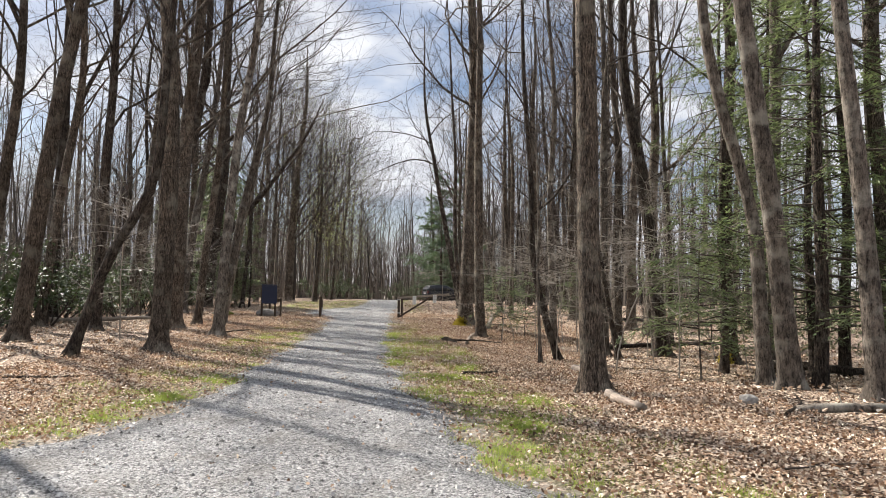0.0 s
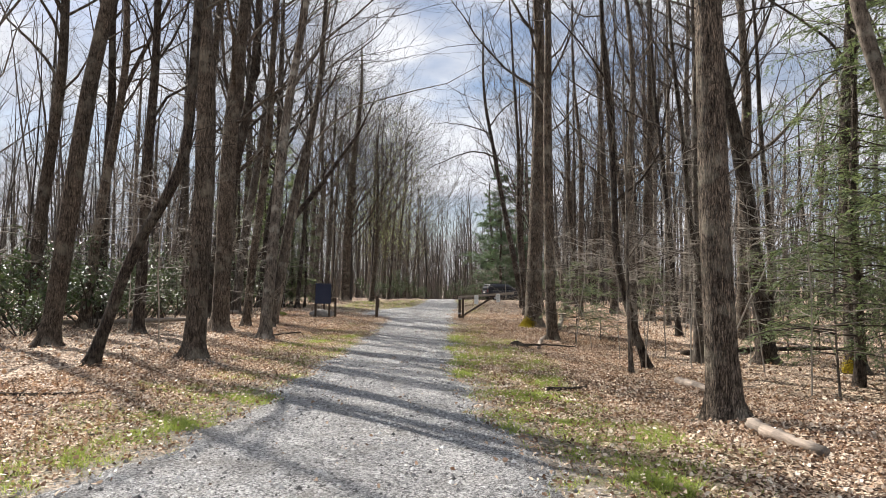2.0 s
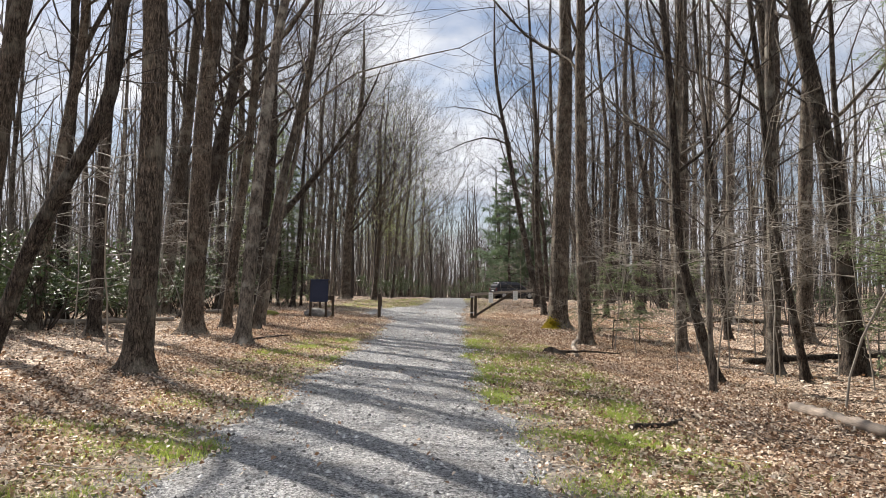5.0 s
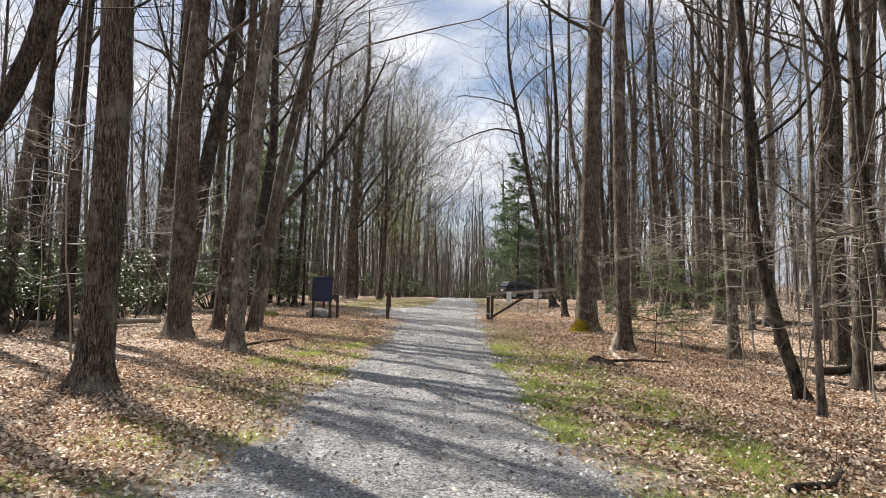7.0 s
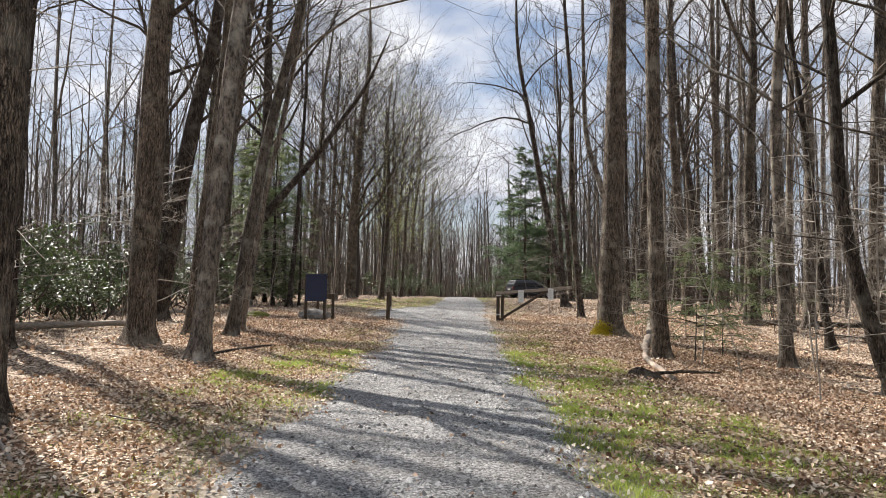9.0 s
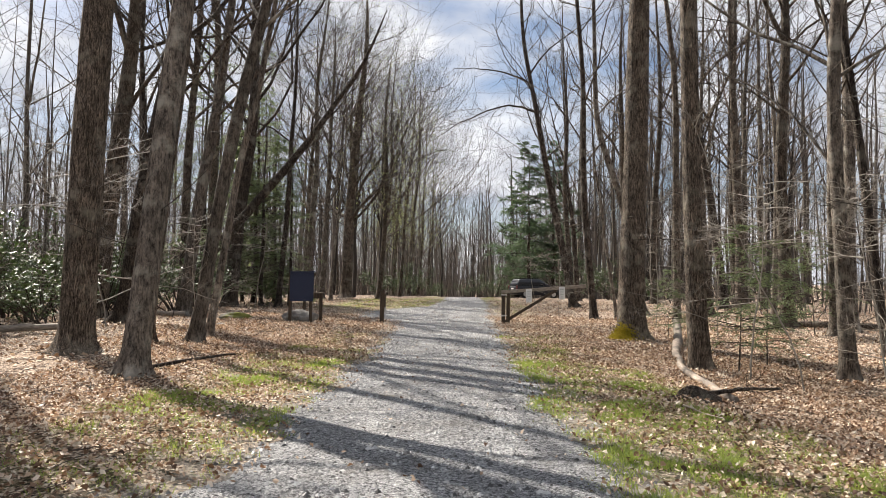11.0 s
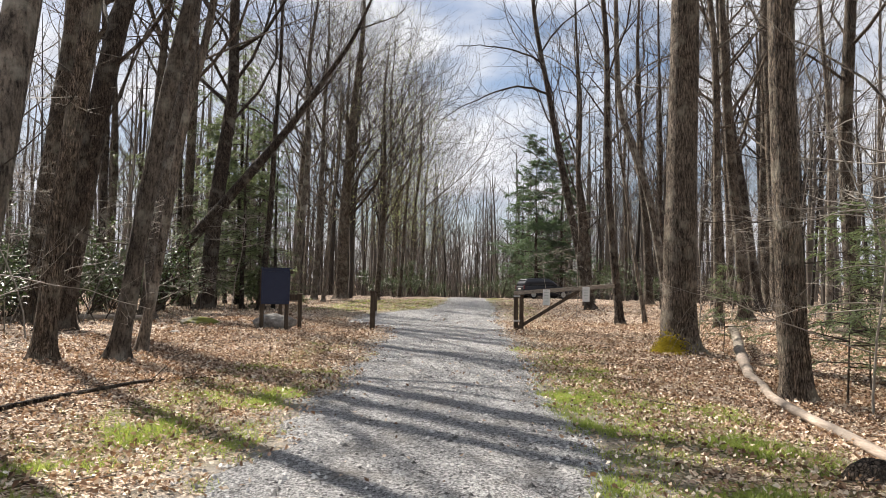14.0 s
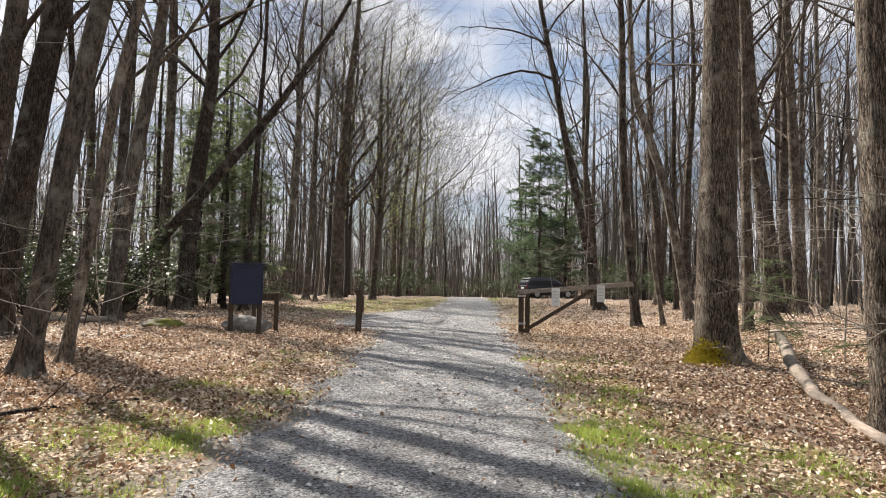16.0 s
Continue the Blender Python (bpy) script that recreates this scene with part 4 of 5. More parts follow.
conifer_kind("hemlock_sapling", "small green hemlock sapling with thin flat boughs", conifer_meshes(42, 3.6, 0.02, 0.7, 40, 1.4, 0.07, 0.02, 24, 0.25), M_BARK_SMOOTH, M_NEEDLE,
             [(4.75, 32.3, 0, 0.55), (5.9, 28.8, 80, 0.8), (9.6, 34.0, 200, 0.9), (4.6, 27.2, 20, 0.85), (7.4, 15.5, 150, 1.25), (13.0, 26.5, 250, 1.2), (-12.5, 46.8, 100, 0.9), (10.5, 23.5, 60, 1.0)])
conifer_kind("pine_tree", "tall white pine with layered blue-green boughs", conifer_meshes(43, 17, 0.2, 1.5, 84, 5.2, 0.28, 0.075, 21, 0.1), M_BARK_DARK, M_PINE,
             [(6.6, 86.5, 0, 1.0), (9.9, 91.0, 120, 1.05), (6.2, 97.0, 220, 0.85)])


# ---- evergreen shrubs ----
def shrub_meshes(seed, tall, leaves):
    rng = np.random.default_rng(seed)
    wood = Tubes()
    tips = []
    for n in range(8):
        w = n * 2.4 + rng.uniform(-0.4, 0.4)
        stem = limb_path(rng, (0.12 * math.cos(w), 0.12 * math.sin(w), -0.1), (math.cos(w), math.sin(w), rng.uniform(0.9, 2.2)), tall * rng.uniform(0.7, 1.1), 7, 0.3, 0.16)
        wood.add(stem, np.linspace(0.03, 0.008, 7), 5)
        for _ in range(9):
            at = rng.uniform(0.3, 1) * 6
            i = min(int(at), 5)
            q = stem[i] + (stem[i + 1] - stem[i]) * (at - i)
            shoot = limb_path(rng, q, rng.normal(0, 1, 3) * (1, 1, 0.5) + (0, 0, 0.5), tall * rng.uniform(0.12, 0.3), 4, 0.4, 0.12)
            wood.add(shoot, np.linspace(0.009, 0.004, 4), 4)
            tips += [shoot[-1], shoot[2], (shoot[-1] + shoot[2]) / 2 + rng.normal(0, 0.08, 3)]
    tips = np.array(tips)
    c = np.repeat(tips, leaves, axis=0) + rng.normal(0, 0.09, (len(tips) * leaves, 3))
    v, f = leaf_quads(rng, c, 0.17, 0.065, 0.35)
    return wood.mesh("stems"), quick_mesh("leaves", v, f)


SHRUBS = [shrub_meshes(61, 2.9, 5), shrub_meshes(62, 2.2, 5)]
shrub_first = {}
shrub_spots = [(-13.9, 37.6), (-14.8, 39.0), (-12.9, 41.6), (-16.2, 39.2), (-15.3, 36.2), (-17.4, 37.6), (-13.4, 43.0), (-14.0, 25.5), (-16.2, 27.5), (-18.5, 25.0), (-15.0, 30.5), (-17.8, 31.0), (-20.5, 29.0), (-22.0, 33.5), (-16.0, 35.5), (-19.0, 36.5), (-15.2, 40.5), (-18.3, 41.5), (-22.0, 40.0),
               (-13.0, 23.0), (-20.5, 22.0), (-16.5, 20.5), (-24.0, 27.0), (-21.5, 25.5), (-25.5, 31.0), (-27.5, 36.0), (-24.5, 44.0), (-23.0, 48.5), (-28.0, 43.0), (-19.5, 33.0), (-30.0, 30.0), (-20.0, 51.0), (-12.8, 26.5), (-13.4, 28.8), (-12.0, 31.4), (-14.0, 33.6), (-15.5, 44.5), (-17.5, 48.0), (-13.8, 39.4), (-21.0, 44.5), (-6.2, 70.5), (-7.8, 72.0), (-5.2, 74.5), (-3.6, 104.0), (2.2, 106.0), (-7.0, 101.0), (0.2, 109.0), (5.2, 103.0), (3.0, 88.0), (4.4, 90.5), (5.8, 86.5), (-4.0, 92.0), (9.5, 72.0), (13.0, 66.0), (11.5, 69.0), (20.0, 44.0), (22.0, 38.0), (18.0, 60.0)]
rng = np.random.default_rng(9)
for n, (x, y) in enumerate(shrub_spots):
    k = n % 2
    m = pose(x, y, ground_z(x, y) - 0.02, 0, 0, rng.uniform(0, 360))
    if k not in shrub_first:
        shrub = empty("rhododendron", m)
        tagged(part("stem_growth", SHRUBS[k][0], M_TWIG, shrub), kind="stuff")
        tagged(part("leaves", SHRUBS[k][1], M_RHODO, shrub), kind="stuff")
        shrub_first[k] = tagged(shrub, "evergreen shrub with glossy dark leaves under the trees", "shrub", "evergreen shrubs")
    else:
        shrub = copy_thing(shrub_first[k], m)
    size = rng.uniform(0.8, 1.2) * (1.35 if x < -19 else 1.0)
    shrub.scale = (size, size, size * rng.uniform(0.85, 1.1))


# ---- understorey saplings with level twigs ----
def sapling_meshes(seed, tall):
    rng = np.random.default_rng(seed)
    stem, twigs = Tubes(), Tubes()
    path = limb_path(rng, (0, 0, -0.1), (rng.normal(0, 0.08), rng.normal(0, 0.08), 1), tall, 12, 0.1, 0.075)
    stem.add(path, np.linspace(0.019, 0.005, 12), 7)
    for n in range(17):
        at = rng.uniform(0.2, 0.98) * 11
        i = min(int(at), 10)
        q = path[i] + (path[i + 1] - path[i]) * (at - i)
        w = n * 2.4
        limb = limb_path(rng, q, (math.cos(w), math.sin(w), rng.uniform(0.0, 0.35)), rng.uniform(1.1, 2.7) * (1.2 - at / 16), 7, -0.05, 0.12)
        twigs.add(limb, np.linspace(0.010, 0.0035, 7), 4)
        grow(twigs, rng, limb, 0.012, 0, ((6, 0.4, 3, 4), (3, 0.5, 3, 2)))
    return stem.mesh("stem"), twigs.mesh("twigs")


SAPLINGS = [sapling_meshes(71, 5.5), sapling_meshes(72, 4.0), sapling_meshes(73, 6.5)]
sapling_first = {}
sapling_spots = [(5.0, 22.5), (6.4, 20.5), (5.2, 20.6), (6.7, 23.6), (7.9, 19.6), (4.7, 24.9), (8.8, 22.4), (6.9, 26.2), (5.9, 17.2), (9.0, 26.6), (4.45, 26.4), (6.0, 32.0), (8.0, 25.0), (7.2, 22.0), (9.2, 29.0), (5.5, 36.0), (8.4, 41.0), (10.0, 20.0), (-9.6, 22.5), (-8.0, 26.0), (-10.5, 31.5), (-12.0, 33.0), (-9.5, 35.0), (-13.5, 29.0), (-14.5, 21.5), (-10.5, 17.5), (-8.0, 21.0), (6.8, 15.4), (9.8, 17.8), (12.0, 28.5), (13.8, 33.0), (-10.0, 43.0), (-14.0, 41.5), (3.4, 43.5), (2.8, 47.0)]
for n, (x, y) in enumerate(sapling_spots):
    k = n % 3
    m = pose(x, y, ground_z(x, y) - 0.01, 0, 0, rng.uniform(0, 360))
    if k not in sapling_first:
        sap = empty("sapling", m)
        part("stem", SAPLINGS[k][0], M_TWIG_PALE, sap)
        tagged(part("twig_spray", SAPLINGS[k][1], M_TWIG_PALE, sap), kind="stuff")
        sapling_first[k] = tagged(sap, "leafless sapling with pale level twigs", "sapling", "understorey saplings")
    else:
        sap = copy_thing(sapling_first[k], m)
    size = rng.uniform(0.75, 1.15)
    sap.scale = (size, size, size)


# ---- gate, posts and notice board ----
def at_ground(x, y, dz=0.0):
    return Vector((x, y, ground_z(x, y) + dz))


def build_gate():
    hinge = at_ground(0.62, 37.35)
    gate = empty("barrier_gate", Matrix.Translation(hinge))
    end = Vector((2.55, -1.1, 1.32))
    part("post", beam((-0.07, 0.0, -0.25), (-0.07, 0.0, 1.12), 0.13, 0.13, 0.012), M_POST, gate, "dark square timber gate post")
    part("post", beam((0.10, 0.05, -0.25), (0.10, 0.05, 1.05), 0.12, 0.12, 0.012), M_POST, gate, "dark square timber gate post")
    root = Vector((-0.14, -0.11, 1.10))
    part("arm", beam(root, end + Vector((0.05, -0.02, 0.02)), 0.09, 0.11, 0.01), M_ARM, gate, "grey weathered timber arm")
    tip = root + (end - root) * 0.68
    part("brace", beam(Vector((-0.02, -0.10, 0.07)), tip + Vector((0, 0.0, -0.05)), 0.07, 0.09, 0.008), M_POST, gate, "diagonal timber brace")
    for h in (0.25, 0.98):
        bm = bmesh.new()
        box(bm, -0.15, 0.05, -0.085, -0.072, h, h + 0.05, None, 0.003)
        part("hinge", bm, M_STEEL, gate, "steel hinge strap")
    for share, w, drop in ((0.345, 0.21, 0.46), (0.745, 0.2, 0.42)):
        p = root + (end - root) * share
        turn = Matrix.Translation(p + Vector((-0.02, -0.075, 0.04))) @ pose(0, 0, 0, 0, 0, math.degrees(math.atan2(end.y - root.y, end.x - root.x)))
        bm = bmesh.new()
        box(bm, -w / 2, w / 2, -0.006, 0.006, -drop, 0, turn, 0.0)
        plate = part("sign_plate", bm, M_WHITE, gate, "small white metal sign")
        for row, wide in ((0.08, 0.7), (0.16, 0.55), (0.24, 0.62), (0.33, 0.35)):
            bm = bmesh.new()
            box(bm, -w * wide / 2, w * wide / 2, -0.009, -0.0065, -row - 0.02, -row, turn)
            part("print_line", bm, M_PRINT, plate)
        for dz in (-0.03, -drop + 0.03):
            bm = bmesh.new()
            bmesh.ops.create_cone(bm, cap_ends=True, segments=8, radius1=0.009, radius2=0.007, depth=0.008)
            bm.transform(turn @ pose(0, -0.01, dz, 90))
            part("bolt", bm, M_STEEL, plate)
    tagged(gate, "open timber barrier gate with diagonal brace and white signs", "gate")


def build_latch_post():
    post = empty("latch_post", Matrix.Translation(at_ground(-3.66, 36.6)))
    part("post", beam((0, 0, -0.25), (0.02, 0, 1.05), 0.14, 0.14, 0.015), M_POST, post)
    bm = bmesh.new()
    box(bm, -0.075, 0.095, -0.075, 0.075, 1.05, 1.13, None, 0.02)
    part("cap", bm, M_POST, post, "rounded dark timber cap")
    part("bracket", beam((0.11, -0.02, 0.55), (0.11, -0.02, 0.98), 0.05, 0.09, 0.01), M_POST, post, "dark upright latch board")
    bm = bmesh.new()
    box(bm, 0.09, 0.14, -0.03, 0.03, 0.40, 0.58, None, 0.01)
    part("latch", bm, M_STEEL, post, "worn steel latch")
    tagged(post, "dark square timber gate latch post beside the lane", "post")


def build_board():
    x, y = -6.13, 35.3
    board = empty("notice_board", pose(x, y, ground_z(x, y), 0, 0, 6))
    for px in (-0.36, 0.30):
        part("post", beam((px, 0, -0.25), (px, 0, 1.67), 0.10, 0.10, 0.01), M_POST, board, "dark timber post")
    bm = bmesh.new()
    box(bm, -0.36, 0.37, -0.085, -0.05, 0.72, 1.67, None, 0.006)
    panel = part("panel", bm, M_NAVY, board, "dark navy back panel")
    for z in (0.76, 1.63):
        bm = bmesh.new()
        box(bm, -0.37, 0.38, -0.11, -0.088, z - 0.03, z + 0.03, None, 0.004)
        part("batten", bm, M_NAVY, panel)
    for px in (-0.355, 0.365):
        bm = bmesh.new()
        box(bm, px - 0.02, px + 0.02, -0.10, -0.088, 0.80, 1.59, None, 0.004)
        part("edge_trim", bm, M_NAVY, panel)
    bm = bmesh.new()
    box(bm, -0.40, 0.42, -0.13, 0.16, 1.675, 1.705, None, 0.008)
    part("roof_cap", bm, M_NAVY, board, "thin dark cap board")
    bm = bmesh.new()
    box(bm, 0.33, 0.45, 0.0, 0.14, 1.54, 1.64, None, 0.02)
    part("bracket", bm, M_POST, board, "dark bracket behind the panel")
    tagged(board, "dark navy notice board on two timber posts, seen from behind", "notice board")

    rx, ry = -5.72, 36.4
    rail = empty("short_rail", pose(rx, ry, ground_z(rx, ry), 0, 0, 6))
    part("post", beam((0, 0, -0.2), (0, 0, 1.0), 0.11, 0.11, 0.012), M_POST, rail, "short brown timber post")
    part("beam", beam((-0.62, 0, 0.90), (0.05, 0, 0.90), 0.10, 0.18, 0.01), M_POST, rail, "dark timber cross beam")
    part("post", beam((-0.56, 0.03, -0.2), (-0.56, 0.03, 0.81), 0.10, 0.10, 0.012), M_POST, rail, "short brown timber post")
    bm = bmesh.new()
    box(bm, -0.07, 0.07, -0.07, 0.07, 1.0, 1.03, None, 0.008)
    part("cap", bm, M_ARM, rail, "pale weathered cap")
    tagged(rail, "short timber rail between brown posts beside the notice board", "rail")


build_gate()
build_latch_post()
build_board()


# ---- rocks, logs and fallen branches ----
def rock(name, x, y, sx, sy, sz, mat, label, seed, sink=0.3, turn=0):
    bm = bmesh.new()
    bmesh.ops.create_icosphere(bm, subdivisions=4, radius=1.0)
    for v in bm.verts:
        q = v.co + Vector((seed * 3.1, seed * 1.7, 0))
        k = 1 + 0.28 * noise.noise(q * 1.1) + 0.12 * noise.noise(q * 2.7) + 0.05 * noise.noise(q * 7)
        v.co = Vector((v.co.x * sx * k, v.co.y * sy * k, v.co.z * sz * k))
    for f in bm.faces:
        f.smooth = True
    ob = part(name, bm, mat)
    ob.matrix_world = pose(x, y, ground_z(x, y) + sz * (1 - 2 * sink), 0, 0, turn)
    return tagged(ob, label, "rock", "rocks on the forest floor")


rock("boulder", -6.35, 35.95, 0.58, 0.40, 0.24, M_ROCK, "pale grey boulder under the notice board", 1, 0.2)
rock("boulder", -8.75, 36.8, 0.55, 0.35, 0.16, M_ROCK_MOSSY, "low mossy boulder among fallen leaves", 2, 0.25)
rock("stone", 5.6, 10.15, 0.14, 0.12, 0.10, M_ROCK, "small grey stone on the leaves", 3, 0.25)
rock("stone", 1.95, 22.15, 0.26, 0.18, 0.12, M_BARK_DARK, "dark flat stone beside a fallen limb", 4, 0.3)
rock("stone", -8.2, 33.8, 0.15, 0.11, 0.08, M_ROCK, "small grey stone on the leaves", 6, 0.3)


def fallen(name, pts, r0, r1, mat, label, seed, shoots=0, sides=12, lift=0.6):
    """A log or branch lying along points of the plan (x, y, height above ground)."""
    rng = np.random.default_rng(seed)
    way = np.array([(x, y, ground_z(x, y) + dz + r0 * lift) for x, y, dz in pts])
    n = 20
    fine = np.array([[np.interp(k, np.arange(len(way)), way[:, c]) for c in range(3)] for k in np.linspace(0, len(way) - 1, n)])
    fine[1:-1] = (fine[:-2] + fine[1:-1] + fine[2:]) / 3 + rng.normal(0, r0 * 0.12, (n - 2, 3))
    o = fine[0].copy()
    radii = np.linspace(r0, r1, n)
    radii[0] *= 0.75
    fine = np.vstack([fine[:1], fine, fine[-1:]]) - o
    radii = np.concatenate([[0.002], radii, [0.002]])
    t = Tubes()
    t.add(fine, radii, sides, 1 + rng.normal(0, 0.07, (n + 2, sides)))
    log = empty(name, Matrix.Translation(o))
    part("stem", t.mesh("stem"), mat, log)
    if shoots:
        s2 = Tubes()
        grow(s2, rng, fine[1:-1], r0 * 0.6, 0, ((shoots, 0.22, 5, 5), (3, 0.5, 4, 4)))
        tagged(part("twig_spray", s2.mesh("twig_spray"), mat, log), kind="stuff")
    return tagged(log, label, "log" if r0 > 0.05 else "fallen branch", "fallen wood")


fallen("log", [(4.6, 31.0, 0.08), (4.2, 29.9, 0.02), (3.85, 28.8, 0.0), (3.2, 26.5, 0.0), (2.62, 22.6, 0.0)], 0.115, 0.05, M_LOG, "pale barkless fallen log lying beside the verge", 1, 0)
fallen("log", [(5.4, 33.5, 0.35), (5.0, 32.4, 0.45), (4.65, 31.1, 0.08)], 0.07, 0.11, M_ARM, "broken grey limb propped at the end of a log", 2, 5)
fallen("log", [(3.55, 10.75, 0.0), (3.5, 9.9, 0.0), (3.48, 9.0, 0.0)], 0.085, 0.05, M_LOG, "pale bare log at the foot of a tree", 3, lift=1.0)
fallen("log", [(4.45, 16.0, 0.0), (4.65, 13.95, 0.0)], 0.085, 0.065, M_LOG, "short pale bare log among fallen leaves", 4, lift=1.2)
fallen("log", [(-14.8, 37.2, 0.05), (-13.0, 37.9, 0.05), (-11.3, 38.7, 0.1)], 0.12, 0.09, M_ARM, "grey fallen trunk lying across the forest floor", 5)
fallen("log", [(-15.5, 26.5, 0.05), (-12.0, 28.6, 0.05), (-9.9, 29.2, 0.1)], 0.11, 0.07, M_ARM, "grey fallen trunk lying across the forest floor", 6)
fallen("log", [(7.6, 24.8, 0.0), (10.0, 25.2, 0.1), (13.5, 26.4, 0.1)], 0.10, 0.06, M_BARK_DARK, "dark fallen trunk lying across the forest floor", 7, 4)
fallen("log", [(9.6, 16.6, 0.3), (10.6, 15.4, 0.15), (12.2, 13.8, 0.0)], 0.12, 0.07, M_BARK_DARK, "dark fallen trunk lying across the forest floor", 8, 8)
fallen("log", [(6.0, 9.6, 0.0), (7.2, 9.3, 0.0), (8.3, 9.4, 0.0)], 0.08, 0.05, M_BARK_SMOOTH, "grey fallen limb half buried in leaves", 9, 3)
fallen("log", [(10.5, 38.5, 0.0), (13.0, 36.2, 0.1), (16.5, 33.5, 0.0)], 0.13, 0.08, M_BARK_DARK, "dark fallen trunk lying across the forest floor", 17, 5)
fallen("branch", [(-6.5, 11.7, 0.02), (-5.6, 11.9, 0.03), (-4.5, 12.9, 0.02)], 0.025, 0.010, M_BARK_DARK, "thin dark fallen branch on the leaves", 10, 5, 7)
fallen("branch", [(-6.4, 12.6, 0.02), (-5.9, 11.6, 0.02), (-5.3, 11.0, 0.02)], 0.018, 0.008, M_BARK_DARK, "thin dark fallen branch on the leaves", 11, 4, 7)
fallen("branch", [(-5.85, 22.8, 0.03), (-5.5, 24.2, 0.05), (-5.3, 25.9, 0.04), (-4.6, 27.2, 0.02)], 0.035, 0.014, M_BARK_DARK, "long dark fallen branch on the leaves", 12, 6, 8)
fallen("branch", [(1.95, 22.1, 0.06), (3.1, 23.4, 0.14), (4.1, 24.5, 0.06)], 0.035, 0.015, M_BARK_DARK, "dark crooked fallen branch on the leaves", 13, 5, 8)
fallen("branch", [(1.5, 13.7, 0.03), (1.95, 13.9, 0.04), (2.35, 14.5, 0.02)], 0.035, 0.02, M_BARK_DARK, "short dark fallen branch on the verge", 14, 3, 8)
fallen("branch", [(5.6, 9.2, 0.02), (6.3, 9.9, 0.05), (6.6, 10.6, 0.02)], 0.025, 0.01, M_BARK_DARK, "thin dark fallen branch on the leaves", 15, 4, 7)
fallen("branch", [(-4.6, 16.4, 0.02), (-5.2, 17.1, 0.03), (-5.7, 17.4, 0.06)], 0.018, 0.008, M_TWIG_PALE, "thin pale fallen twig at the foot of a tree", 16, 2, 6)


